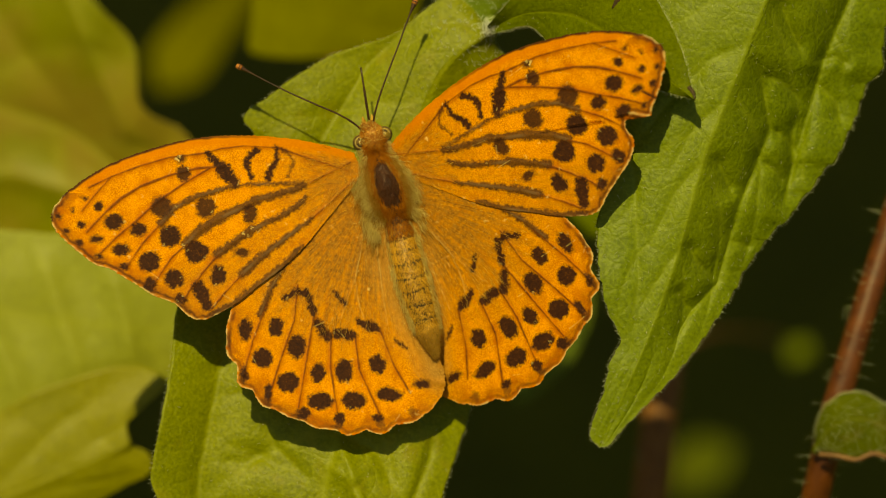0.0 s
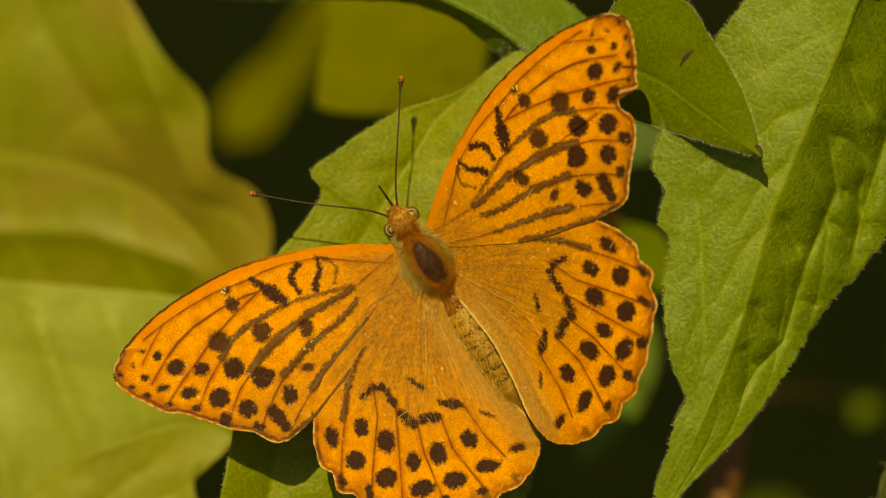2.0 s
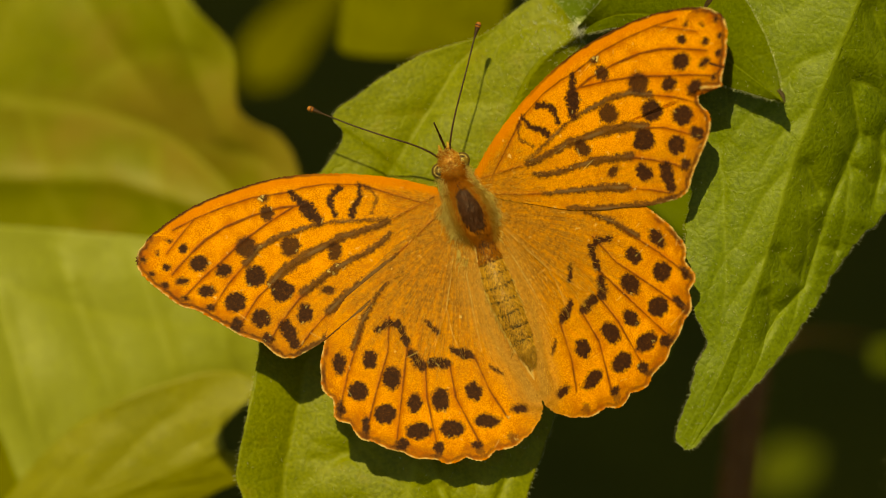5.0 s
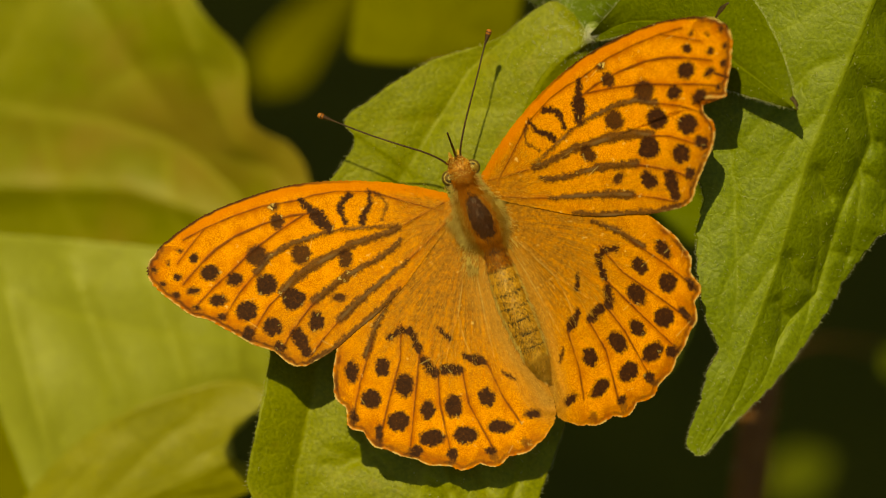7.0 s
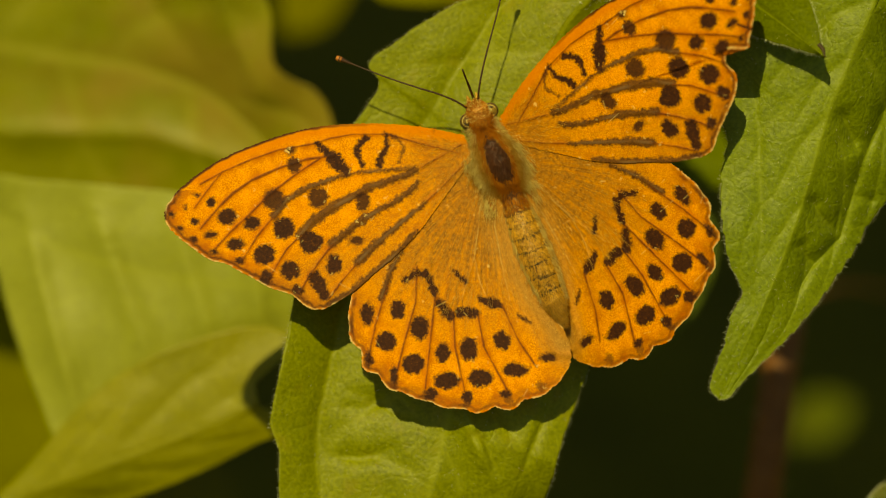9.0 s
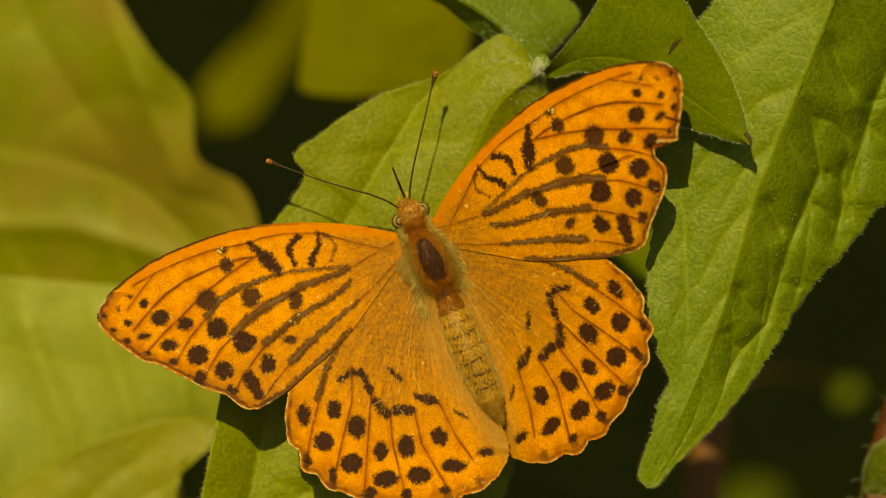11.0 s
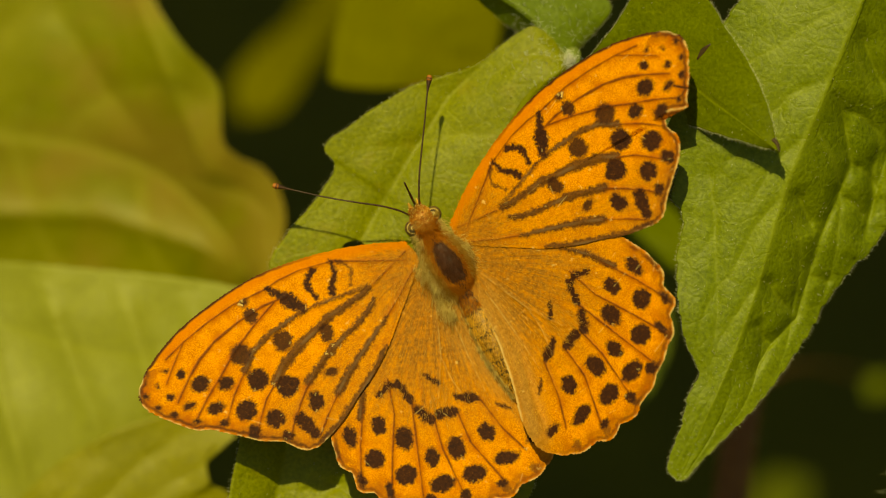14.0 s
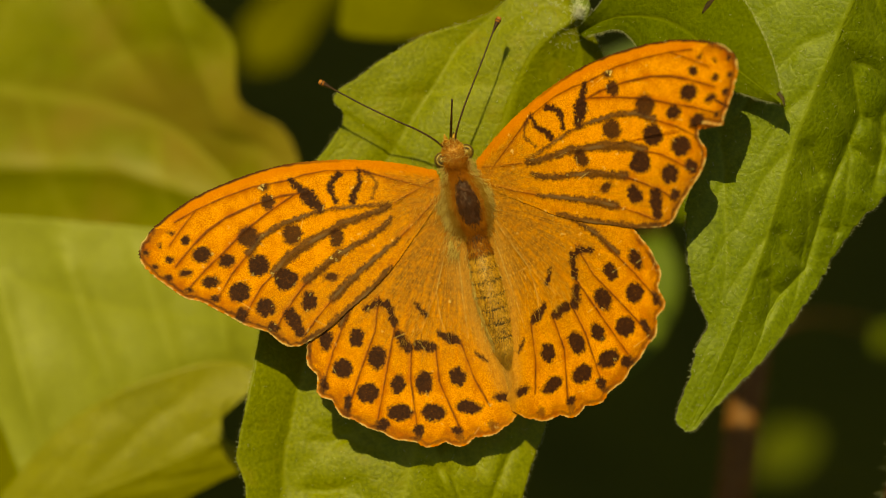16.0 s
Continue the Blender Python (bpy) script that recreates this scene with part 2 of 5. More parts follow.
def curve_through(points, n):
    """n points along a smooth curve through the given ones, at even steps."""
    p = np.array([tuple(c) for c in points], float)
    knot = np.r_[0, np.cumsum(np.linalg.norm(np.diff(p, axis=0), axis=1) + 1e-9)]
    slope = np.gradient(p, knot, axis=0)
    out = []
    for i in range(len(p) - 1):
        h = knot[i + 1] - knot[i]
        for s in np.linspace(0, 1, 24, endpoint=False):
            out.append((2 * s ** 3 - 3 * s ** 2 + 1) * p[i] + (s ** 3 - 2 * s ** 2 + s) * h * slope[i]
                       + (3 * s ** 2 - 2 * s ** 3) * p[i + 1] + (s ** 3 - s ** 2) * h * slope[i + 1])
    out.append(p[-1])
    out = np.array(out)
    step = np.r_[0, np.cumsum(np.linalg.norm(np.diff(out, axis=0), axis=1) + 1e-9)]
    u = np.linspace(0, step[-1], n)
    return np.array([np.interp(u, step, out[:, k]) for k in range(out.shape[1])]).T


def tube(points, radii, sides=8):
    """A tapered round tube along points, as vertices and faces."""
    verts, faces = [], []
    pts = [Vector(p) for p in points]
    for i, p in enumerate(pts):
        d = (pts[min(i + 1, len(pts) - 1)] - pts[max(i - 1, 0)]).normalized()
        a = d.orthogonal().normalized() if i == 0 else (a - d * a.dot(d)).normalized()
        b = d.cross(a)
        for k in range(sides):
            w = 2 * math.pi * k / sides
            verts.append(p + (a * math.cos(w) + b * math.sin(w)) * radii[i])
    for i in range(len(pts) - 1):
        for k in range(sides):
            j = (k + 1) % sides
            faces.append((i * sides + k, i * sides + j, (i + 1) * sides + j, (i + 1) * sides + k))
    faces.append(tuple(range(sides))[::-1])
    faces.append(tuple(range((len(pts) - 1) * sides, len(pts) * sides)))
    return verts, faces


def hairs(roots, ways, length, radius, rng, droop=0.25):
    """Fine tapered hairs, three-sided, slightly bent."""
    verts, faces = [], []
    for p, w in zip(roots, ways):
        p, w = Vector(p), Vector(w).normalized()
        l = length * rng.uniform(0.5, 1.3)
        side = Vector((rng.uniform(-1, 1), rng.uniform(-1, 1), rng.uniform(-1, 1))) * droop
        a = w.orthogonal().normalized()
        b = w.cross(a)
        n = len(verts)
        for q, r in ((p, radius), (p + (w + side * 0.3) * l * 0.55, radius * 0.7)):
            for k in range(3):
                verts.append(q + (a * math.cos(k * 2.094) + b * math.sin(k * 2.094)) * r)
        verts.append(p + (w + side) * l)
        for k in range(3):
            j = (k + 1) % 3
            faces += [(n + k, n + j, n + 3 + j, n + 3 + k), (n + 3 + k, n + 3 + j, n + 6)]
    return verts, faces


def near_line(x, y, pts):
    """Distance to a polyline and how far along it, 0 to 1."""
    best, along = np.full(x.shape, 1e9), np.zeros(x.shape)
    for k in range(len(pts) - 1):
        (ax, ay), (bx, by) = pts[k], pts[k + 1]
        dx, dy = bx - ax, by - ay
        s = np.clip(((x - ax) * dx + (y - ay) * dy) / (dx * dx + dy * dy + 1e-12), 0, 1)
        d = np.hypot(x - ax - s * dx, y - ay - s * dy)
        along = np.where(d < best, (k + s) / (len(pts) - 1), along)
        best = np.minimum(best, d)
    return best, along


def smooth_noise(x, y, step, seed):
    """Even random bumps between -1 and 1 at a given spacing."""
    g = np.random.RandomState(seed).uniform(-1, 1, (160, 160))
    x, y = x / step + 60.3, y / step + 60.7
    i, j = np.floor(x).astype(int) % 159, np.floor(y).astype(int) % 159
    fx, fy = x - np.floor(x), y - np.floor(y)
    fx, fy = fx * fx * (3 - 2 * fx), fy * fy * (3 - 2 * fy)
    return (g[i, j] * (1 - fx) + g[i + 1, j] * fx) * (1 - fy) + (g[i, j + 1] * (1 - fx) + g[i + 1, j + 1] * fx) * fy


def leaf(name, parent, mat, mid, left, right, z, sides, label="", veins=6, slant=1.2, quilt=(0.25, 0.25), teeth=0.12,
         hair=True, rows=90, across=24, seed=1, holes=(), creases=(), phase=0.3, curl=(0, 0), bite=46, groove=0.2, down=700):
    """A leaf blade between two edges, folded along its midrib. z: mm out of the perch along the midrib, base to tip.
    sides: how far the left and the right edge stand out of (or behind) the midrib, base to tip, in mm.
    quilt: how high the blade swells between the side veins, left and right; creases: lines, their height and width.
    curl: how far the outer rim of the lower blade turns down, left and right."""
    rng = random.Random(seed)
    m, a, b = (curve_through(p, rows)[:, :2] for p in (mid, left, right))
    t = np.linspace(0, 1, rows)[:, None]
    zm = np.interp(t, np.linspace(0, 1, len(z)), z)
    cols = 2 * across + 1
    q = np.abs(np.arange(cols) - across)[None] / across
    on_right = (np.arange(cols) > across)[None]
    edge = np.where(on_right[..., None], b[:, None], a[:, None])
    g = m[:, None] + (edge - m[:, None]) * q[..., None]
    if teeth:
        n = m[:, None] - edge
        n /= np.linalg.norm(n, axis=2, keepdims=True) + 1e-6
        run = np.where(on_right, np.cumsum(np.r_[0, np.linalg.norm(np.diff(b, axis=0), axis=1)])[:, None],
                       np.cumsum(np.r_[0, np.linalg.norm(np.diff(a, axis=0), axis=1)])[:, None])
        saw = (run / bite + 0.4 * smooth_noise(run, run, 90, seed)) % 1.0
        g = g - n * ((saw - 0.5) * teeth / (UNIT * 1000) * np.clip((q - 0.8) * 5, 0, 1) * np.sin(np.pi * t) ** 0.3)[..., None]
    x, y = g[..., 0].copy(), g[..., 1].copy()
    for hx, hy, rx, ry in holes:
        r = np.hypot((x - hx) / rx, (y - hy) / ry)
        pull = np.where((r > 0.72) & (r < 1.28), 1 / (r + 1e-9), 1.0)
        x, y = hx + (x - hx) * pull, hy + (y - hy) * pull
    zs = np.where(on_right, np.interp(t, np.linspace(0, 1, len(sides[1])), sides[1]), np.interp(t, np.linspace(0, 1, len(sides[0])), sides[0]))
    w = t * veins - q * slant * (0.75 + 0.25 * q) + phase + on_right * 0.37 + 0.10 * smooth_noise(x, y, 70, seed + 3)
    f = w - np.floor(w)
    swell = (4 * f * (1 - f)) ** 0.75 * np.sin(np.pi * np.clip(q, 0, 0.97)) ** 1.8
    ridge = np.exp(-(np.minimum(f, 1 - f) / 0.045) ** 2) * np.clip(q * 6, 0.2, 1) * (1 - 0.6 * q)
    slim = np.clip(np.hypot(x[:, :1] - x[:, -1:], y[:, :1] - y[:, -1:]) / 260, 0, 1)
    ridge = ridge * slim
    rib = np.exp(-(q / 0.03) ** 2)
    zz = zm + zs * (1.15 * q - 0.15 * q * q) + np.where(on_right, quilt[1], quilt[0]) * swell * slim - groove * rib * slim
    zz = zz - np.where(on_right, curl[1], curl[0]) * np.clip((q - 0.72) / 0.28, 0, 1) * np.clip((t - 0.5) / 0.12, 0, 1)
    for line, height, width in creases:
        d, k = near_line(x, y, line)
        fade = np.clip(4 * k, 0.2, 1) * np.clip(4 * (1 - k), 0.0, 1)
        zz = zz + height * np.exp(-d / width) * fade
        ridge = np.maximum(ridge, 0.7 * np.exp(-(d / 5) ** 2) * fade)
    zz = zz + q * 0.7 * smooth_noise(x, y, 120, seed + 5) + 0.085 * smooth_noise(x, y, 34, seed + 6) + 0.018 * smooth_noise(x, y, 12, seed + 7)
    k = UNIT * (1 - zz / 1000 / RANGE)
    p = np.stack([(x - 784) * k, (441 - y) * k, zz / 1000], axis=2).reshape(-1, 3)
    vein = np.clip(ridge * 0.8 + rib, 0, 1).ravel()
    faces = []
    for i in range(rows - 1):
        for j in range(cols - 1):
            if any(math.hypot((x[i:i + 2, j:j + 2].mean() - h[0]) / h[2], (y[i:i + 2, j:j + 2].mean() - h[1]) / h[3]) < 0.97 for h in holes):
                continue
            c = i * cols + j
            faces.append((c, c + cols, c + cols + 1, c + 1))
    n = len(p)
    under = p - np.array([0, 0, 0.00022])
    rim = [i * cols for i in range(rows)] + [(rows - 1) * cols + j for j in range(1, cols)] + \
          [i * cols + cols - 1 for i in range(rows - 2, -1, -1)] + [j for j in range(cols - 2, 0, -1)]
    allfaces = faces + [tuple(n + c for c in fc[::-1]) for fc in faces]
    for c, d in zip(rim, rim[1:] + rim[:1]):
        allfaces.append((d, c, n + c, n + d))
    ob = part(name, (np.vstack([p, under]).tolist(), allfaces), mat, parent, label)
    ob.data.attributes.new("vein", "FLOAT", "POINT").data.foreach_set("value", np.r_[vein, vein].astype(np.float32))
    verts = [Vector(c) for c in p]
    step = max(1, rows // 30)
    rib_pts = [verts[i * cols + across] + Vector((0, 0, -0.0005)) for i in range(0, rows, step)]
    part("midrib", tube(rib_pts, [0.0005 * (1 - 0.75 * c / len(rib_pts)) for c in range(len(rib_pts))], 6), mat, ob)
    if hair:
        roots, ways = [], []
        per = max(1, round(400 / rows))
        for i in range(2, rows - 1):
            for e, sgn in ((i * cols, -1), (i * cols + cols - 1, 1)):
                out = verts[e] - verts[e - sgn * 3]
                for _ in range(per):
                    roots.append(verts[e] + (verts[e + cols] - verts[e]) * rng.random())
                    ways.append(out.normalized() + Vector((rng.uniform(-.5, .5), rng.uniform(-.6, .3), rng.uniform(-.2, .6))))
        tagged(part("hair_fringe", hairs(roots, ways, 0.00038, 0.00002, rng), HAIR, ob), kind="stuff")
        roots, ways = [], []
        for _ in range(down):
            c = rng.randrange(n - cols - 1)
            roots.append(verts[c] + (verts[c + 1] - verts[c]) * rng.random())
            ways.append(Vector((rng.uniform(-.8, .8), rng.uniform(-1, .2), 0.5)))
        tagged(part("down", hairs(roots, ways, 0.0004, 0.000017, rng), HAIR, ob), kind="stuff")
    return ob


def spindle(points, radii, flat=0.85, sides=20, rings=30):
    """A rounded body along a line, flattened a little from above."""
    p = curve_through(points, rings)
    rr = np.interp(np.linspace(0, 1, rings), np.linspace(0, 1, len(radii)), radii)
    verts, faces = [], []
    for i in range(rings):
        d = Vector(p[min(i + 1, rings - 1)] - p[max(i - 1, 0)]).normalized()
        x = d.cross(Vector((0, 0, 1))).normalized()
        zz = x.cross(d)
        for k in range(sides):
            w = 2 * math.pi * k / sides
            verts.append(Vector(p[i]) + x * math.cos(w) * rr[i] / 1000 + zz * math.sin(w) * rr[i] * flat / 1000)
    for i in range(rings - 1):
        for k in range(sides):
            j = (k + 1) % sides
            faces.append((i * sides + k, i * sides + j, (i + 1) * sides + j, (i + 1) * sides + k))
    faces += [tuple(range(sides))[::-1], tuple(range((rings - 1) * sides, rings * sides))]
    return verts, faces


def stem(name, parent, mat, points, radii, label="", hair=0, seed=3, length=0.0011, thick=0.00003):
    pts = [at(*p) for p in points]
    sm = curve_through([tuple(p) for p in pts], 40)
    rr = np.interp(np.linspace(0, 1, 40), np.linspace(0, 1, len(radii)), radii) / 1000
    rng = random.Random(seed)
    rr = [r * (1 + 0.08 * rng.uniform(-1, 1)) for r in rr]
    ob = part(name, tube(sm, rr, 12), mat, parent, label)
    if hair:
        roots, ways = [], []
        for _ in range(hair):
            k = rng.randrange(39)
            d = Vector(sm[k + 1]) - Vector(sm[k])
            w = Vector((rng.uniform(-1, 1), rng.uniform(-1, 1), rng.uniform(-1, 1)))
            w = (w - d.normalized() * w.dot(d.normalized())).normalized()
            roots.append(Vector(sm[k]) + d * rng.random() + w * rr[k] * 0.9)
            ways.append(w)
        tagged(part("stem_hair", hairs(roots, ways, length, thick, rng), HAIR, ob), kind="stuff")
    return ob


def thing(name, label, category, group="", kind=""):
    ob = new(name)
    ob.empty_display_size = 0.005
    ob.matrix_world = BASE
    return tagged(ob, label, category, group, kind)


def ground_point(u, z):
    """The (u, v) at depth z mm that stands on the ground below."""
    k = 1 - z / 1000 / RANGE
    y = (-HEIGHT - z / 1000 * math.sin(radians(TILT))) / math.cos(radians(TILT))
    return (u, 441 - y / (UNIT * k), z)


# ---- ground ----
gv, gf, gn = [], [], 90
for i in range(gn + 1):
    for j in range(gn + 1):
        x, y = ((i / gn * 2 - 1), (j / gn * 2 - 1))
        x, y = (math.copysign(abs(c) ** 3.2 * 400, c) for c in (x, y))
        h = 0.02 * noise.noise(Vector((x * 9, y * 9, 0))) + 0.03 * noise.noise(Vector((x * 1.7, y * 1.7, 3)))
        gv.append((x, y, h if abs(x) + abs(y) < 20 else 0))
for i in range(gn):
    for j in range(gn):
        k = i * (gn + 1) + j
        gf.append((k, k + gn + 1, k + gn + 2, k + 1))
ground = part("ground", (gv, gf), SOIL, None)
tagged(ground, "dark damp soil with leaf litter below the plants", "ground", kind="structure")

# ---- an unseen shrub added uphill of the view; its crown shades the ground behind the plants ----
shrub = new("shrub")
shrub.empty_display_size = 0.05
tagged(shrub, "dense green shrub added out of view to shade the ground", "shrub", "plants of the thicket")
in_view = BASE @ Vector((0.02, 0, -0.85))
crown_at = in_view + SUN_WAY * 0.72
shrub.location = (crown_at.x - 0.25, crown_at.y + 0.1, 0)
crown_rng = random.Random(77)
cv, cf = [], []
for _ in range(1150):
    while True:
        o = Vector([crown_rng.uniform(-1, 1) for _ in range(3)])
        if 0.2 < o.length < 1 + 0.15 * noise.noise(o * 3):
            break
    c = crown_at + o * 0.25 - shrub.location
    n = Vector([crown_rng.gauss(0, 0.5), crown_rng.gauss(0, 0.5), 1]).normalized()
    e = n.orthogonal().normalized()
    e.rotate(Matrix.Rotation(crown_rng.uniform(0, 6.28), 3, n))
    f = n.cross(e)
    l, w, k = crown_rng.uniform(0.022, 0.045), crown_rng.uniform(0.010, 0.018), len(cv)
    cv += [c - e * l, c + f * w - e * l * 0.2 - n * 0.004, c - f * w - e * l * 0.2 - n * 0.004, c + f * w * 0.7 + e * l * 0.5 - n * 0.004, c - f * w * 0.7 + e * l * 0.5 - n * 0.004, c + e * l,
           c - e * l * 0.2, c + e * l * 0.5]
    cf += [(k, k + 6, k + 1), (k, k + 2, k + 6), (k + 1, k + 6, k + 7, k + 3), (k + 6, k + 2, k + 4, k + 7), (k + 3, k + 7, k + 5), (k + 7, k + 4, k + 5)]
tagged(part("crown", (cv, cf), LEAF_SHADE, shrub, "dense crown of small green leaves, added for its shade"), kind="stuff")
top = crown_at - shrub.location
part("trunk", tube(curve_through([(0, 0, -0.03), (0.02, 0.01, 0.2), (top.x * 0.5, top.y * 0.4, top.z * 0.6), tuple(top)], 20), [0.016 - 0.0006 * k for k in range(20)], 10), STEM, shrub, "thin brown trunk")
for k in range(6):
    w = k * 1.05
    end = top + Vector((math.cos(w) * 0.16, math.sin(w) * 0.16, crown_rng.uniform(-0.05, 0.12)))
    part("limb", tube(curve_through([tuple(top * 0.72), tuple(top * 0.85 + (end - top) * 0.4), tuple(end)], 10), [0.006 - 0.0005 * j for j in range(10)], 6), STEM, shrub)

# ---- the plant that the butterfly sits on ----
plant = thing("leafy_plant", "green hairy-edged plant with broad toothed leaves", "plant", "plants of the thicket")
perch = leaf("leaf", plant, LEAF, [(1022, 58), (943, 124), (910, 190), (885, 270), (862, 345), (808, 560), (760, 730), (727, 853), (685, 1020), (640, 1200)],
     [(1018, 44), (992, 12), (958, -8), (926, 8), (868, 54), (738, 101), (640, 164), (589, 212), (606, 230), (578, 292), (530, 350), (494, 426), (515, 440),
      (470, 530), (455, 640), (440, 720), (424, 800), (418, 850), (430, 880), (436, 980), (520, 1110), (640, 1200)],
     [(1028, 64), (1058, 110), (1080, 204), (1097, 304), (1111, 400), (1117, 464), (1113, 506), (1072, 486), (1034, 496), (1015, 560), (1003, 650),
      (982, 735), (960, 800), (938, 862), (905, 970), (800, 1100), (640, 1200)],
     [1.5, 1.0, 0.6, 0.4, 0.4, 1.2, 2.6, 3.0, 2.2, 0.5], ([-2, -1.5, -1.5, -2, -2], [-2, -6, -10, -10, -10, -6, -0.5, 0.5, -4.5, -9.5, -14]),
     "pale green sunlit leaf under the butterfly, with small holes", veins=6, slant=1.3, quilt=(0.42, 0.5), seed=4, rows=220, across=60, curl=(-2.6, 1.2),
     holes=[(642, 384, 21, 13), (678, 423, 17, 13)],
     creases=[([(925, 10), (811, 114), (739, 228), (672, 336), (610, 470)], -1.19, 31), ([(1034, 53), (1022, 264), (1007, 421), (990, 560)], 1.54, 34),
              ([(560, 560), (522, 740), (503, 832), (498, 919), (510, 990)], -0.7, 19), ([(740, 760), (783, 861), (822, 962)], 1.12, 24),
              ([(920, 760), (911, 810), (884, 879), (852, 954)], -0.7, 11), ([(531, 812), (585, 815), (640, 790)], -0.56, 10), ([(612, 740), (640, 790), (700, 850)], -0.56, 10), ([(540, 700), (590, 690), (640, 650)], -0.49, 10), ([(520, 900), (580, 905), (650, 880)], -0.56, 10), ([(767, 850), (799, 874), (825, 949)], -0.84, 11), ([(720, 815), (770, 850), (800, 930)], 0.7, 17), ([(740, 760), (820, 800), (850, 880)], -0.56, 14), ([(711, 850), (600, 800), (540, 780)], -0.42, 14), ([(690, 930), (600, 900), (505, 900)], -0.42, 14),
              ([(640, 620), (560, 640), (500, 660)], -0.49, 17)])
dark_leaf = leaf("leaf", plant, LEAF_DUSK, [(1026, 56), (1080, 30), (1170, 30), (1280, 100), (1388, 183)],
     [(1032, 62), (1062, 54), (1094, 49), (1154, 108), (1214, 129), (1284, 152), (1388, 183)],
     [(1022, 48), (1044, 24), (1094, -36), (1160, -120), (1254, -96), (1296, -34), (1335, 26), (1369, 104), (1388, 183)],
     [1.5, 4.5, 9.5, 13.5, 16], ([-0.5, -1, -1, -0.7, 0], [0.5, 1.5, 1.5, 1, 0]), "dark olive-green leaf with a brown tip and a small scar", veins=5, quilt=(0.22, 0.22), seed=9, rows=100, across=36, down=60)
def on_leaf(ob, u, v, lift=0.0):
    """The point of a leaf's upper face at a place of the grid."""
    p = at(u, v, 10)
    best = min((q.co for q in ob.data.vertices[:len(ob.data.vertices) // 2]), key=lambda c: (c.x - p.x) ** 2 + (c.y - p.y) ** 2)
    return Vector((best.x, best.y, best.z + lift / 1000))


part("tip", spindle([on_leaf(dark_leaf, 1372, 163), on_leaf(dark_leaf, 1381, 175), on_leaf(dark_leaf, 1387, 184)], [0.26, 0.26, 0.1], rings=8, sides=8), RING, dark_leaf, "withered dark brown tip")
part("scar", spindle([on_leaf(dark_leaf, 1243, 18), on_leaf(dark_leaf, 1256, 4), on_leaf(dark_leaf, 1268, -8)], [0.12, 0.40, 0.12], flat=0.25, rings=8, sides=8), RING, dark_leaf, "dark torn scar")
upper = leaf("leaf", plant, LEAF_DEEP, [(1022, 50), (960, -20), (850, -90), (600, -150), (280, -150)],
     [(1030, 44), (1066, 4), (1098, -42), (1066, -78), (1034, -104), (960, -180), (800, -260), (500, -240), (280, -150)],
     [(1016, 50), (972, 22), (930, 0), (896, -24), (858, -57), (788, -87), (638, -100), (500, -102), (380, -116), (280, -150)],
     [-0.5, -1, -6, -22, -46], ([-2, -5, -2, 2], [-2.5, -6, -7, -4]), "green leaf bending back above the perch", veins=4, quilt=(0.35, 0.2), seed=11, rows=140, across=40)
tuft_rng = random.Random(5)
tuft = [(at(1024 + tuft_rng.gauss(0, 6), 50 + tuft_rng.gauss(0, 7), 1.7), Vector((tuft_rng.uniform(-1, 1), tuft_rng.uniform(-1, 1), 0.8))) for _ in range(240)]
for ob, amount in ((perch, 150), (upper, 190)):
    near = [q.co for q in ob.data.vertices[:len(ob.data.vertices) // 2] if (q.co - at(1000, 20, 0)).length < 0.0062]
    tuft += [(near[tuft_rng.randrange(len(near))], Vector((tuft_rng.uniform(-1, 0.6), tuft_rng.uniform(-0.6, 0.8), 0.8))) for _ in range(amount)]
tagged(part("white_down", hairs([p for p, w in tuft], [w for p, w in tuft], 0.0008, 0.000022, tuft_rng), DOWN, plant, "white down at the node"), kind="stuff")
stem("stem", plant, STEM_GREEN, [(1030, 40, 0.5), (1010, 130, -9), (930, 400, -24), (860, 900, -60), ground_point(820, -260)],
     [0.9, 1.0, 1.1, 1.4, 2.2], "green upright stem", hair=160)

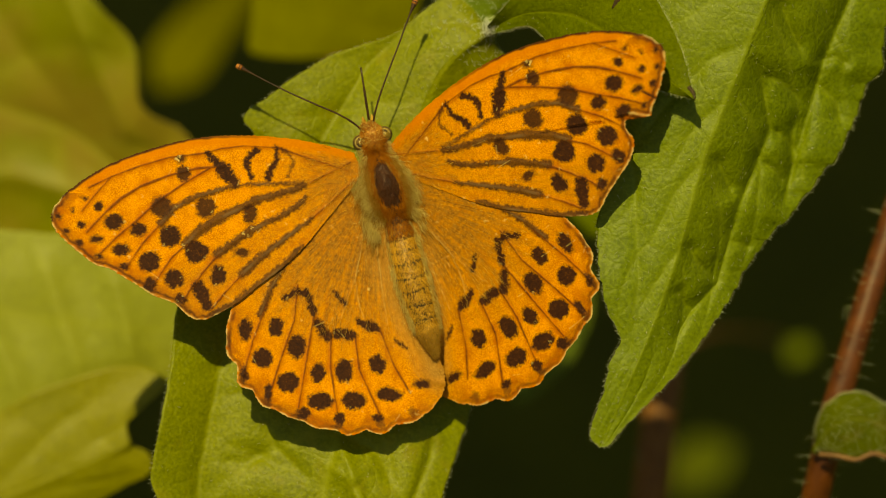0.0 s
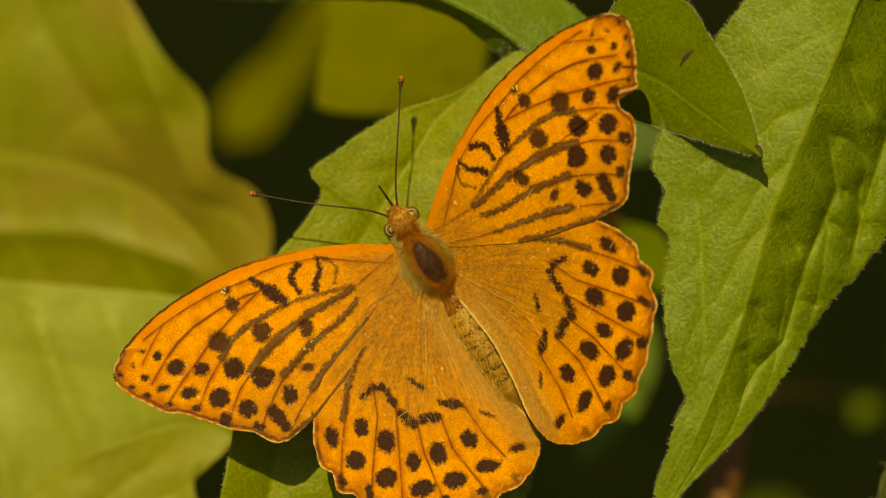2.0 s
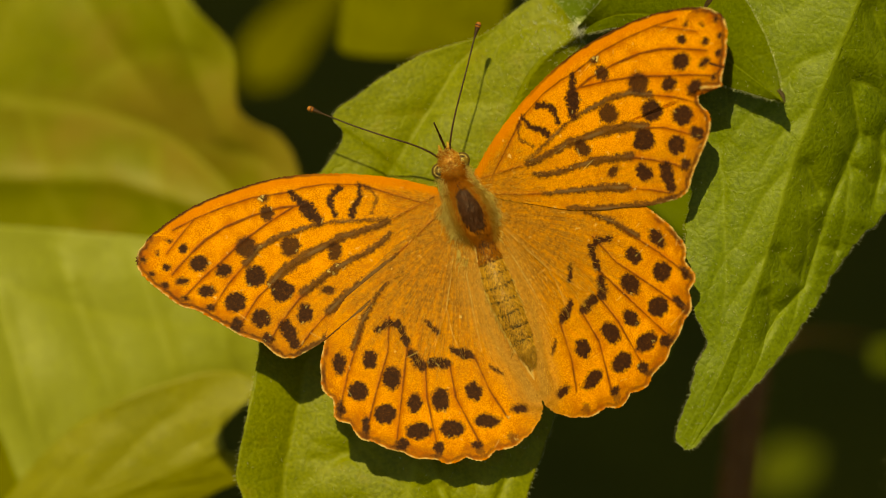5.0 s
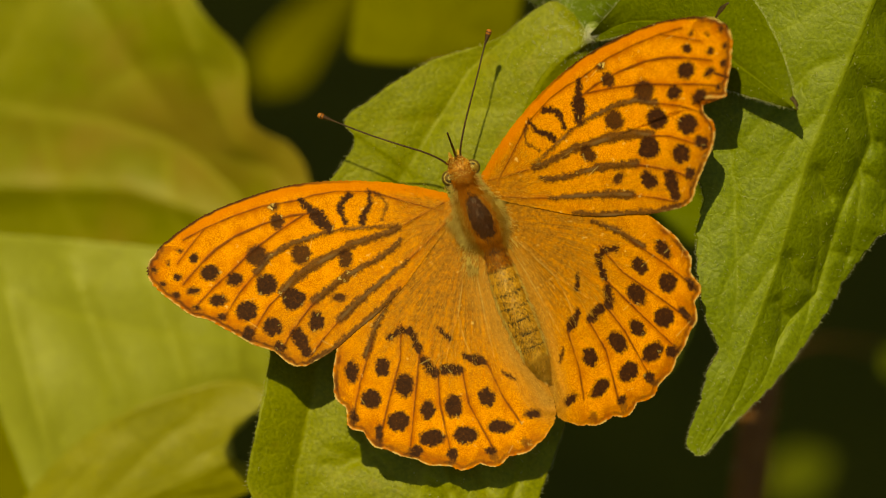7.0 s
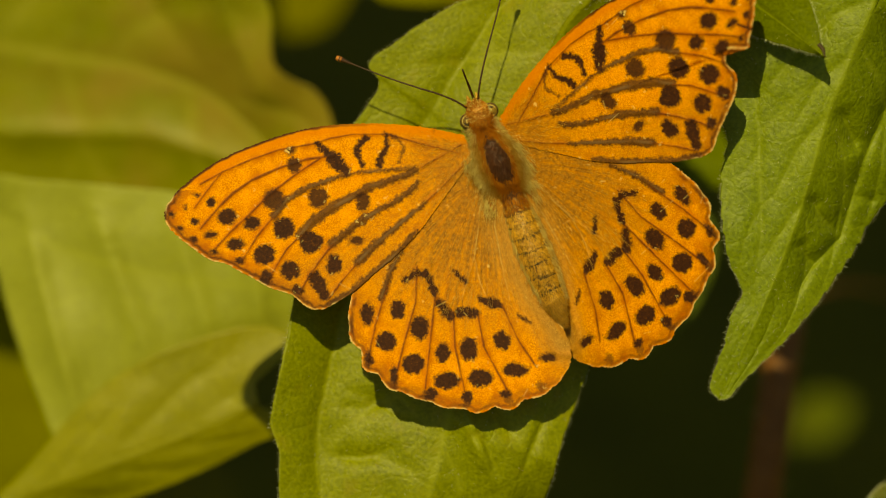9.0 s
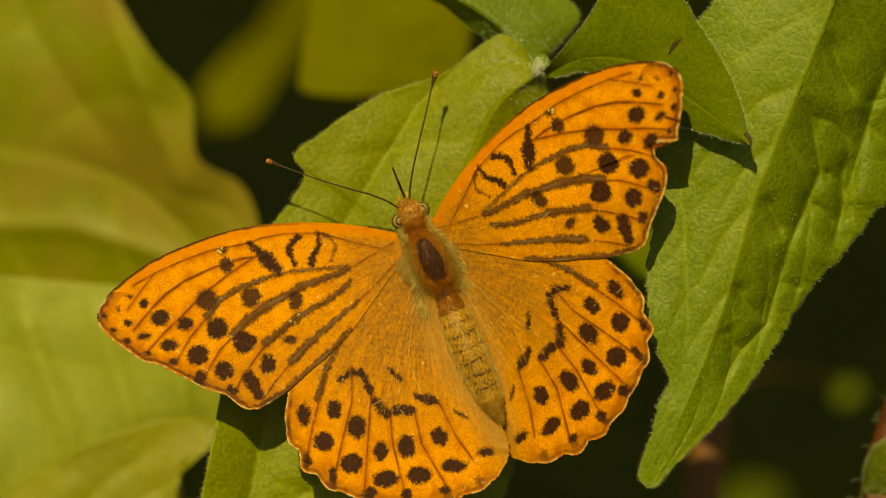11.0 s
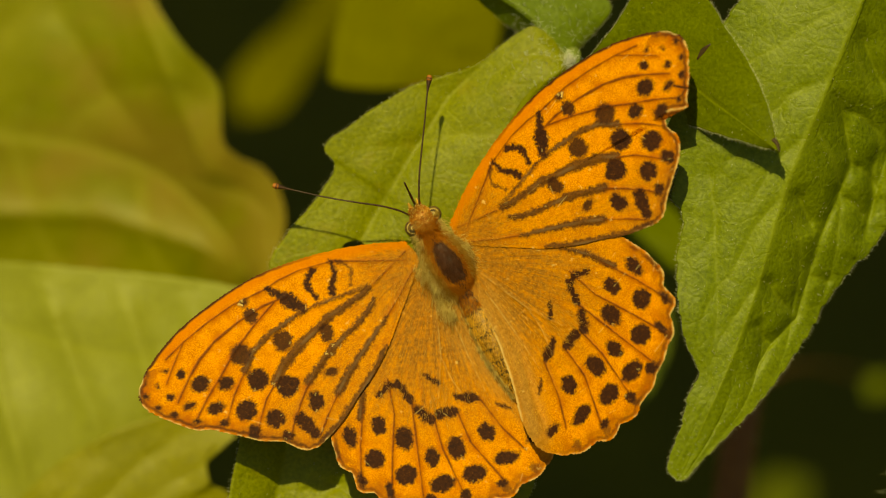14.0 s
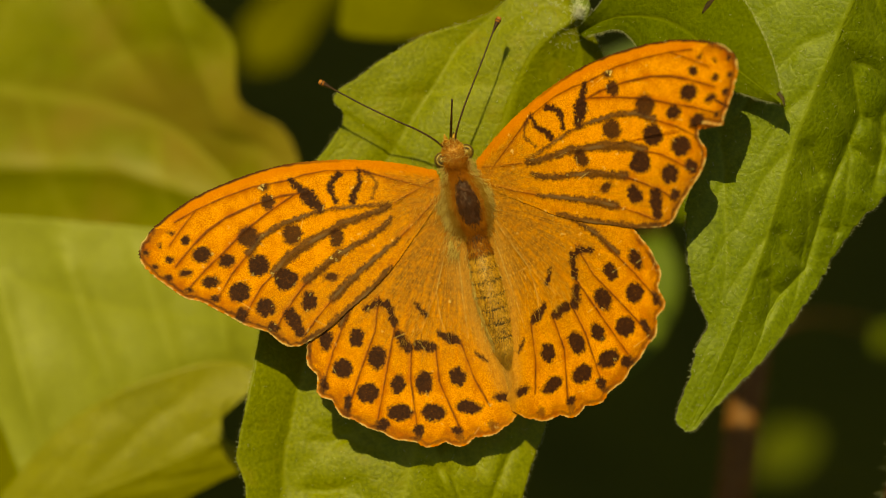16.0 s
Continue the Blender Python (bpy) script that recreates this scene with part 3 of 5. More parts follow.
# ---- the plant beside it ----
side = thing("leafy_plant", "green plant with one long toothed leaf hanging down", "plant", "plants of the thicket")
leaf("leaf", side, LEAF_SIDE, [(1580, -160), (1525, -10), (1480, 100), (1405, 285), (1352, 466), (1302, 600), (1262, 690), (1212, 797)],
     [(1500, -220), (1400, -140), (1300, -20), (1215, 120), (1196, 205), (1214, 234), (1206, 300), (1219, 316), (1213, 404), (1216, 484), (1228, 550),
      (1250, 616), (1238, 634), (1220, 700), (1203, 745), (1196, 776), (1212, 797)],
     [(1660, -160), (1735, 0), (1724, 90), (1718, 140), (1702, 152), (1672, 222), (1652, 262), (1635, 296), (1621, 306), (1596, 340), (1568, 372), (1551, 397), (1538, 406), (1503, 446), (1490, 465), (1480, 476), (1455, 522),
      (1420, 575), (1350, 668), (1300, 718), (1250, 768), (1225, 794), (1212, 797)],
     [13, 12, 11.7, 11.5, 11.2, 11, 10.5, 9], ([-2.5, -2.5, -1.5, -0.5, 0], [-8, -9.6, -9.6, -8.8, -6, -2, 0]), "long sunlit green leaf with toothed hairy edges",
     veins=7, slant=2.3, quilt=(0.18, 0.5), seed=5, rows=260, across=64, teeth=0.3, bite=34, groove=0.05,
     creases=[([(1262, 180), (1280, 330), (1285, 500), (1270, 610)], -0.42, 22), ([(1487, 92), (1506, 141), (1522, 237), (1500, 290), (1470, 360), (1440, 430)], -1.7, 19),
              ([(1690, -60), (1669, 0), (1620, 109), (1587, 217), (1538, 380)], -1.87, 22), ([(1419, 272), (1440, 320), (1457, 362)], -1.19, 15),
              ([(1575, 200), (1560, 245), (1560, 304), (1543, 385)], -1.19, 15), ([(1370, 427), (1386, 466), (1420, 505)], -1.02, 14),
              ([(1470, 370), (1451, 416), (1424, 509), (1375, 560), (1330, 640)], -1.36, 18), ([(1348, 509), (1362, 538), (1380, 560)], -0.85, 12),
              ([(1530, -20), (1560, 60), (1590, 120)], -1.19, 16), ([(1600, 150), (1640, 190), (1650, 240)], -0.85, 14), ([(1522, 237), (1545, 250), (1575, 290)], -0.85, 12),
              ([(1590, 120), (1640, 110), (1670, 130)], -0.85, 14), ([(1506, 141), (1540, 150), (1590, 200)], -0.85, 14), ([(1500, 290), (1530, 310), (1550, 340)], -0.77, 12),
              ([(1440, 430), (1470, 440), (1490, 450)], -0.68, 11), ([(1450, 180), (1390, 230), (1330, 330)], -0.37, 12), ([(1405, 285), (1350, 350), (1300, 450)], -0.37, 12),
              ([(1490, 80), (1420, 110), (1330, 200), (1270, 280)], -0.37, 12), ([(1360, 440), (1320, 500), (1280, 560)], -0.31, 11)])
stem("stem", side, STEM_GREEN, [(1578, -160, 15), (1640, -200, 2), (1760, 0, -20), (1800, 700, -60), ground_point(1800, -240)],
     [0.8, 1.0, 1.2, 1.5, 2.2], "green leaf stalk and stem")

# ---- out-of-focus neighbours ----
back = thing("leafy_plant", "sunlit pale green plant with large soft leaves", "plant", "plants of the thicket")
upper_leaf = leaf("leaf", back, LEAF_BRONZE, [(-420, 110), (-150, 142), (30, 165), (190, 190), (310, 235), (395, 310), (485, 445)],
     [(-420, 110), (-200, -160), (60, -260), (260, -130), (345, 0), (408, 70), (428, 190), (500, 232), (530, 305), (520, 370), (485, 445)],
     [(-420, 110), (-250, 380), (0, 430), (150, 440), (300, 440), (400, 446), (485, 445)],
     [-62, -58, -56, -54, -52, -50], ([0, 7, 10, 3], [-6, -8.5, -7, -3]), "large olive-green leaf with a pale midrib and bronze flush", veins=5, quilt=(0.5, 0.3), seed=21, hair=False, rows=90, across=32,
     creases=[([(-200, 290), (-49, 300), (201, 303), (371, 358), (440, 400)], 1.5, 34), ([(250, -120), (300, 0), (350, 120), (400, 250)], 1.2, 36), ([(60, -220), (120, -60), (210, 80), (300, 200)], -1.0, 40)])
leaf("leaf", back, LEAF_PALE, [(-110, 420), (60, 510), (280, 560), (640, 590)],
     [(-110, 420), (-90, 384), (0, 386), (150, 397), (300, 411), (430, 430), (560, 470), (640, 590)],
     [(-110, 420), (-76, 520), (-42, 640), (8, 780), (60, 890), (120, 940), (210, 860), (300, 760), (380, 704), (460, 672), (640, 590)],
     [-36, -32, -31, -31], ([1, 1, 1], [-1, -1, -1]), "broad pale yellow-green leaf in full sun", veins=6, quilt=(0.05, 0.05), groove=0.0, seed=22, hair=False, rows=60,
     creases=[([(90, 395), (150, 560), (230, 760)], 1.7, 26), ([(230, 405), (280, 560), (330, 720)], 1.5, 24), ([(-30, 395), (20, 600), (90, 850)], 1.8, 30), ([(350, 425), (390, 560), (420, 690)], 1.3, 24)])
leaf("leaf", back, LEAF_DULL, [(-360, 720), (-200, 740), (0, 790), (140, 880)],
     [(-360, 720), (-260, 610), (-120, 584), (0, 610), (90, 740), (140, 880)], [(-360, 720), (-330, 880), (-180, 980), (20, 980), (140, 880)],
     [-110, -104, -100, -98], ([0, 2, 0], [-2, -4, -1]), "dull olive leaf behind the pale leaf", veins=5, quilt=(0.4, 0.3), seed=24, hair=False, rows=50)
leaf("leaf", back, LEAF_OLIVE, [(-140, 1010), (-42, 958), (170, 872), (300, 820), (398, 784)],
     [(-140, 1010), (-62, 944), (138, 738), (271, 671), (445, 654), (468, 672), (436, 692), (400, 712), (390, 745), (398, 784)],
     [(-140, 1010), (98, 973), (258, 918), (380, 858), (436, 822), (428, 796), (398, 784)],
     [-32, -29, -26, -25, -24], ([0, 1, 0], [-1, -2.5, -1]), "olive-green leaf below the pale leaf", veins=5, quilt=(0.4, 0.3), seed=23, hair=False, rows=60)
stem("stem", back, STEM_GREEN, [(-420, 112, -62), (-470, 500, -75), (-420, 900, -90), ground_point(-400, -320)], [1.4, 1.6, 1.8, 2.4], "green stem")
stem("stalk", back, STEM_GREEN, [(-106, 424, -36.5), (-50, 450, -54), (-60, 390, -82), (-300, 320, -90), (-455, 380, -75)], [0.6, 0.9, 1.1, 1.2, 1.2])
stem("stalk", back, STEM_GREEN, [(-360, 720, -110), (-400, 740, -98), (-448, 740, -83)], [1.0, 1.1, 1.2])
stem("stalk", back, STEM_GREEN, [(-140, 1010, -32), (-280, 1000, -65), (-425, 960, -94)], [1.0, 1.1, 1.2])

far = thing("leafy_plant", "shaded green plant deep in the thicket", "plant", "plants of the thicket")
leaf("leaf", far, LEAF_DULL, [(560, -160), (700, -40), (780, 40), (890, 60)],
     [(560, -160), (618, -60), (604, 40), (602, 92), (630, 98), (760, 96), (890, 60)], [(560, -160), (760, -150), (900, -60), (890, 60)],
     [-60, -58, -58, -60], ([0, 0, 0], [-2, -3, 0]), "dull olive leaf behind the perch", veins=5, seed=31, hair=False, rows=40)
leaf("leaf", far, LEAF_BROWN, [(436, 156), (490, 50), (560, -60), (660, -170)],
     [(436, 156), (500, 146), (562, 66), (640, -40), (660, -170)], [(436, 156), (426, 96), (474, 30), (556, -40), (660, -170)],
     [-185, -182, -178, -175], ([0, -2, 0], [0, 0, 0]), "brownish green leaf deep behind", veins=5, seed=32, hair=False, rows=40)
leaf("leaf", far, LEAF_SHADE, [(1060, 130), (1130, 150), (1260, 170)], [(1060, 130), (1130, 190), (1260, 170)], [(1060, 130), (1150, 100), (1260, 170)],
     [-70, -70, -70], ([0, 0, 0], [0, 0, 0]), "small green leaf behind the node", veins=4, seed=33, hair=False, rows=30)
leaf("leaf", far, LEAF_DUSK, [(1134, 292), (1170, 350), (1260, 405)], [(1134, 292), (1136, 390), (1190, 424), (1260, 405)], [(1134, 292), (1200, 310), (1260, 405)],
     [-52, -52, -52], ([0, 0, 0], [0, 0, 0]), "small green leaf between the larger ones", veins=4, seed=34, hair=False, rows=30)
leaf("leaf", far, LEAF_DEEP, [(1170, 440), (1118, 570), (1070, 720)], [(1170, 440), (1060, 500), (1030, 620), (1070, 720)], [(1170, 440), (1200, 510), (1160, 640), (1070, 720)],
     [-95, -95, -95], ([0, 0, 0], [0, 0, 0]), "small green leaf below the narrow leaf", veins=4, seed=37, hair=False, rows=30)
leaf("leaf", far, LEAF_DUSK, [(1548, 616), (1568, 628), (1590, 638)], [(1548, 616), (1552, 650), (1590, 638)], [(1548, 616), (1584, 612), (1590, 638)],
     [-170, -170, -170], ([0, 0, 0], [0, 0, 0]), "small sunlit leaf deep behind", veins=4, seed=35, hair=False, rows=30)
leaf("leaf", far, LEAF_WORN, [(1330, 868), (1388, 830), (1450, 796)], [(1330, 868), (1350, 802), (1400, 782), (1450, 796)], [(1330, 868), (1400, 872), (1440, 838), (1450, 796)],
     [-240, -240, -240], ([0, 0, 0], [0, 0, 0]), "small sunlit leaf deep below", veins=4, seed=36, hair=False, rows=30)
stem("stem", far, STEM_TAN, [(1345, 560, -62), (1325, 700, -58), (1307, 830, -54), (1285, 1000, -58), ground_point(1200, -300)],
     [2.2, 2.5, 3.0, 3.2, 3.4], "reddish brown stem", hair=1300, length=0.0013)
stem("stem", far, STEM, [(700, -300, -110), (760, 100, -115), (800, 700, -130), ground_point(820, -340)], [1.5, 1.8, 2.0, 2.5], "brown shaded stem")
for p, q in (((560, -160, -60), (715, -200, -110)), ((660, -170, -175), (725, -120, -111)), ((1060, 130, -70), (770, 180, -117)),
             ((1134, 292, -52), (775, 300, -119)), ((1170, 440, -95), (790, 480, -125)), ((1540, 610, -170), (1335, 640, -61)), ((1330, 868, -240), (1300, 900, -56))):
    mid = tuple((a + b) / 2 + d for a, b, d in zip(p, q, (0, -30, -3)))
    stem("stalk", far, STEM_RED, [p, mid, q], [0.35, 0.4, 0.5])

briar = thing("hairy_stem", "reddish brown bristly stem with a small curled leaf", "stem")
stem("stem", briar, STEM_RED, [(1800, 180, -16), (1738, 401, -13), (1668, 610, -11), (1616, 790, -10), (1592, 900, -12), (1550, 1100, -30), ground_point(1500, -300)],
     [1.4, 1.7, 2.0, 2.2, 2.2, 2.3, 2.6], "reddish brown bristly stem", hair=1300, length=0.0018, thick=0.000032)
withered = leaf("leaf", briar, LEAF_WORN, [(1594, 810), (1634, 760), (1694, 755), (1769, 810)],
     [(1594, 810), (1598, 760), (1616, 726), (1662, 704), (1718, 726), (1769, 810)], [(1594, 810), (1634, 820), (1670, 826), (1694, 816), (1734, 826), (1769, 810)],
     [-8, -6, -6, -8], ([-2, -3, -1], [-1, -1, 0]), "small curled leaf with a brown withered edge", veins=4, quilt=(0.5, 0.4), seed=41, rows=60)
leaf("leaf", briar, LEAF_WORN, [(1490, 1010), (1512, 968), (1556, 936)], [(1490, 1010), (1478, 976), (1510, 942), (1556, 936)], [(1490, 1010), (1540, 990), (1566, 956), (1556, 936)],
     [-14, -13, -14], ([-1, -1, 0], [-1, -1, 0]), "small olive leaf beside the stem", veins=4, quilt=(0.4, 0.4), seed=43, rows=40)
part("withered_rim", tube(curve_through([tuple(at(u, v, z)) for u, v, z in ((1600, 814, -7.5), (1634, 817, -6.6), (1670, 824, -6.6), (1696, 814, -6.4), (1736, 823, -7), (1766, 810, -7.6))], 30),
     [0.00022 + 0.00016 * abs(math.sin(k * 1.3)) for k in range(30)], 6), STEM, withered, "dry brown rim")

# ---- the butterfly ----
butterfly = thing("butterfly", "orange butterfly with black spots, wings spread on a leaf", "butterfly")
YAW0 = math.radians(21.9)                      # the body's lean on the grid


def lb(u, v, z):
    """A point of the body, in metres from the middle of the thorax."""
    return Vector(((u - 832) * UNIT, (375 - v) * UNIT, z / 1000))


def soft(d, edge):
    return np.clip(0.5 - d / edge, 0, 1)


FORE_EDGE = [(775, 335), (730, 325), (690, 318), (600, 312), (510, 317), (450, 330), (400, 346), (350, 367), (300, 398), (268, 425),
             (252, 448), (249, 462), (256, 481), (277, 502), (310, 527), (332, 541)]
FORE_TAIL = [(352, 545), (380, 560), (402, 571), (430, 588), (456, 597), (474, 604)]
FORE_TORN = [(336, 546), (338, 547), (339.5, 546), (353, 534), (366, 522.5), (368, 521.5), (370, 522.5), (380, 530), (386, 538), (388, 548), (386, 556), (389, 566), (398, 577), (412, 587), (441, 599)]
FORE_BACK = [(490, 618), (508, 628), (526, 628), (550, 617), (577, 601), (620, 566), (656, 538), (692, 503), (730, 455), (772, 400), (790, 370)]
HIND_EDGE = [(806, 380), (735, 412), (668, 468), (614, 528), (584, 582), (574, 620), (571, 655), (575, 682), (592, 708), (600, 735), (622, 748),
             (645, 771), (670, 780), (695, 788), (724, 800), (756, 805), (790, 813), (824, 807), (850, 808), (878, 795), (905, 784), (926, 775),
             (941, 755), (955, 736), (957, 710), (949, 682), (940, 664), (930, 648), (910, 618), (888, 578), (870, 543), (858, 506), (845, 460), (832, 412)]
FORE_SPOTS = [(457, 488, 20, 20), (424, 532, 20, 18), (506, 514, 21, 20), (469, 560, 19, 17), (545, 552, 14, 19), (331, 441, 9, 9),
              (359, 467, 18, 15), (402, 478, 16, 13), (330, 497, 13, 8), (374, 513, 17, 11), (381, 542, 10, 8), (428, 571, 12, 14),
              (480, 594, 13, 9), (335, 527, 8, 5), (303, 473, 8, 6), (285, 450, 4, 5), (305, 427, 6, 4), (276, 483, 6, 5), (300, 504, 7, 6), (262, 460, 6, 6)]
FORE_PATCHES = [(476, 380, 13, 13), (470, 356, 10, 6), (440, 438, 19, 18), (519, 437, 18, 18), (597, 446, 13, 17), (585, 512, 14, 8)]
FORE_BARS = [([(516, 344), (534, 360), (545, 374)], 5, 7), ([(545, 372), (556, 384), (566, 391)], 14, 9), ([(605, 336), (593, 344), (586, 358), (590, 370), (598, 384)], 6, 4),
             ([(637, 332), (641, 350), (632, 364), (626, 384)], 4, 6), ([(648, 334), (662, 342), (669, 357), (660, 380)], 2, 1.6),
             ([(512, 574), (518, 584), (528, 602)], 11.5, 11)]
FORE_STREAKS = [([(694, 391), (640, 392), (580, 397), (540, 406), (500, 420), (462, 440), (440, 468)], 1.5, 6),
                ([(690, 394), (650, 410), (610, 420), (575, 439), (540, 456), (505, 480), (487, 500)], 5, 8),
                ([(695, 413), (680, 430), (650, 448), (600, 474), (570, 495), (543, 517)], 4, 7),
                ([(706, 450), (680, 470), (650, 494), (612, 525), (588, 548)], 3, 7),
                ([(690, 500), (655, 536), (620, 566), (585, 594), (540, 622)], 4, 7)]
FORE_VEINS = [([(765, 366), (690, 346), (640, 331), (580, 330), (540, 336), (510, 345), (450, 354), (400, 370), (348, 391), (312, 410)], 1.4),
              ([(350, 390), (325, 420), (302, 450)], 1.3), ([(545, 366), (500, 371), (450, 385), (400, 406), (370, 426), (344, 450), (312, 486)], 2.2),
              ([(525, 368), (480, 396), (430, 432), (396, 465), (365, 492), (338, 520)], 1.6), ([(445, 462), (412, 500), (383, 545)], 1.4),
              ([(488, 500), (462, 525), (432, 572)], 1.4), ([(545, 516), (520, 546), (496, 580), (482, 606)], 1.4), ([(590, 546), (560, 580), (535, 612)], 1.6),
              ([(770, 352), (700, 389)], 1.0), ([(775, 385), (740, 420), (706, 450)], 1.0)]
HIND_SPOTS = [(604, 640, 13, 20), (637, 688, 18, 19), (684, 727, 20, 19), (741, 757, 23, 16), (800, 754, 24, 16), (862, 741, 24, 13), (917, 720, 17, 8),
              (657, 634, 14, 18), (695, 665, 16, 22), (734, 709, 14, 18), (780, 703, 17, 21), (837, 690, 15, 17), (607, 717, 7, 14), (650, 746, 8, 16),
              (714, 780, 11, 12), (777, 786, 10, 13), (843, 780, 10, 8)]
HIND_BARS = [([(670, 582), (684, 573), (704, 570), (713, 588), (722, 606)], 7, 6), ([(801, 618), (832, 628)], 7, 8),
             ([(756, 570), (774, 586)], 4, 6), ([(866, 646), (886, 658)], 2, 3), ([(729, 622), (738, 638), (748, 645)], 8, 9), ([(766, 640), (792, 642)], 10, 8)]
HIND_ENDS = [(605, 722, 9, 12), (650, 762, 9, 11), (704, 783, 10, 9), (774, 798, 9, 9), (848, 792, 9, 8), (905, 770, 9, 9), (575, 660, 7, 14)]
HIND_STREAKS = [([(670, 520), (645, 565), (628, 612)], 4, 5)]
HIND_VEINS = [([(690, 560), (688, 620), (668, 690), (650, 760)], 1.4), ([(722, 608), (713, 690), (704, 770)], 1.4), ([(753, 640), (756, 700), (772, 775)], 1.4),
              ([(795, 640), (806, 700), (846, 775)], 1.4), ([(838, 628), (866, 690), (897, 736)], 1.3), ([(640, 590), (618, 660), (605, 720)], 1.3)]
HIND_PALE = [[(804, 440), (790, 545), (770, 612)], [(790, 545), (800, 590), (820, 632)], [(822, 470), (838, 560), (852, 620)]]


def wing(name, hind, right, label):
    """A scaled wing plate with its pattern, flat in its own frame, hinged at its root."""
    if hind:
        edge, grid, root, hub = HIND_EDGE, np.array([[0.062154, 0.001077], [-0.00003, -0.062256]]), (806, 412), (755, 630)
        spots, patches, bars, streaks, veins = HIND_SPOTS, [], HIND_BARS, HIND_STREAKS, HIND_VEINS
    else:
        edge, grid, root, hub = FORE_EDGE + (FORE_TORN if right else FORE_TAIL) + FORE_BACK, np.array([[0.061225, 0.001626], [0.000069, -0.062948]]), (772, 352), (545, 455)
        spots, patches, bars, streaks, veins = FORE_SPOTS, FORE_PATCHES, FORE_BARS, FORE_STREAKS, FORE_VEINS
    n_round, n_out = 760, 140
    rim = curve_through(list(edge) + [edge[0]], n_round + 1)[:-1]
    s = np.linspace(0.0, 1, n_out) ** 0.85
    hubp = np.array(hub, float)
    rim = hubp + (rim - hubp) * (1 + np.random.RandomState(3 + hind).uniform(-0.006, 0.006, (n_round, 1)))
    if hind:
        low = np.clip((rim[:, 1] - 640) / 60, 0, 1) * np.clip((960 - rim[:, 0]) / 40, 0, 1)
        bay = np.abs(np.sin(np.cumsum(np.r_[0, np.linalg.norm(np.diff(rim, axis=0), axis=1)]) * math.pi / 62))
        rim = hubp + (rim - hubp) * (1 + low * 0.030 * (bay - 0.62))[:, None]
    g = hubp + (rim[None] - hubp) * s[:, None, None]
    u, v = g[..., 0].ravel(), g[..., 1].ravel()
    ring = np.repeat(np.arange(n_out), n_round)
    # ragged pattern
    un = u + 2.4 * smooth_noise(u, v, 2.4, 5) + 2.4 * smooth_noise(u, v, 7.0, 6)
    vn = v + 2.4 * smooth_noise(u, v, 2.4, 7) + 2.4 * smooth_noise(u, v, 7.0, 8)
    dark, grey, lift, painted_sheen, line_vein = (np.zeros(u.shape) for _ in range(5))
    for x, y, a, b in spots:
        d = (np.hypot((un - x) / a, (vn - y) / b) - 0.97) * min(a, b)
        dark = np.maximum(dark, soft(d, 5))
    for x, y, a, b in patches:
        d = (np.hypot((un - x) / a, (vn - y) / b) - 1) * min(a, b)
        dark = np.maximum(dark, 0.95 * soft(d, 6))
    for line, w0, w1 in bars:
        d, k = near_line(un, vn, line)
        dark = np.maximum(dark, soft(d - (w0 + (w1 - w0) * k), 5))
    for line, w0, w1 in streaks:
        d, k = near_line(un, vn, line)
        grey = np.maximum(grey, soft(d - 1.25 * (w0 + (w1 - w0) * k), 5))
        d2, k = near_line(u, v, line)
        lift = np.maximum(lift, np.exp(-(d2 / 5) ** 2) * 0.07)
        # where the streak's painted highlight runs, along its middle
        painted_sheen = np.maximum(painted_sheen, 0.6 * soft(d2 - 0.35 * w1, 2.5) * np.clip(k * 3, 0, 1) * np.clip(0.55 + 1.2 * smooth_noise(u, v, 26, 51), 0, 1))
    for line, w in veins:
        d, k = near_line(u + 0.6 * smooth_noise(u, v, 4, 9), v, line)
        line_vein = np.maximum(line_vein, 0.9 * soft(d - (0.9 * w + 0.8 * smooth_noise(u, v, 18, 52)), 2.2))
        lift = np.maximum(lift, np.exp(-(d / 3) ** 2) * 0.06)
    d_edge, k_edge = near_line(u, v, [tuple(p) for p in rim[::5]] + [tuple(rim[0])])
    ragged = d_edge + 1.6 * smooth_noise(u, v, 9, 31) + 1.2 * smooth_noise(u, v, 4, 32)
    for x, y, a, b in (HIND_ENDS if hind else []):
        grey = np.maximum(grey, 0.8 * soft((np.hypot((un - x) / a, (vn - y) / b) - 1) * min(a, b), 6))
    if hind:
        outer = np.clip((v - 585) / 30, 0, 1) * np.clip((975 - u - 0.3 * (760 - v)) / 90, 0, 1)
        margin = soft(np.abs(ragged - 6) - 2.8, 4) * 0.62 * outer
        band = np.exp(-((d_edge - 14) / 7) ** 2) * 0.35 * outer
        inner = (v < 670) & (u > 0.36 * (v - 470) + 815)
        fringe = np.maximum(soft(d_edge - 2.3, 2.0) * outer * np.clip(0.5 + 1.0 * smooth_noise(u, v, 6, 33), 0, 0.85), soft(d_edge - 3.0, 3.0) * 0.7 * inner)
        reach, angle = np.hypot(u - 806, v - 400), np.arctan2(v - 400, u - 806)
        rootfade = np.clip(1.25 - (reach - 85) / 200, 0, 1) * 0.96
        rootfade = np.maximum(rootfade, np.clip((u - 0.36 * (v - 470) - 800) / 50, 0, 1) * 0.55)
        front = np.zeros(u.shape)
        d_in, k_in = near_line(u, v, [(832, 412), (845, 460), (858, 506), (870, 543), (888, 578), (910, 618), (930, 648), (949, 682)])
        tan = np.clip(1.3 - d_in / 46, 0, 0.85) * np.clip(k_in * 5, 0, 1)
        tan = np.clip(tan * (0.85 + 0.5 * smooth_noise(d_in, k_in * 25, 7, 44)), 0, 0.9)
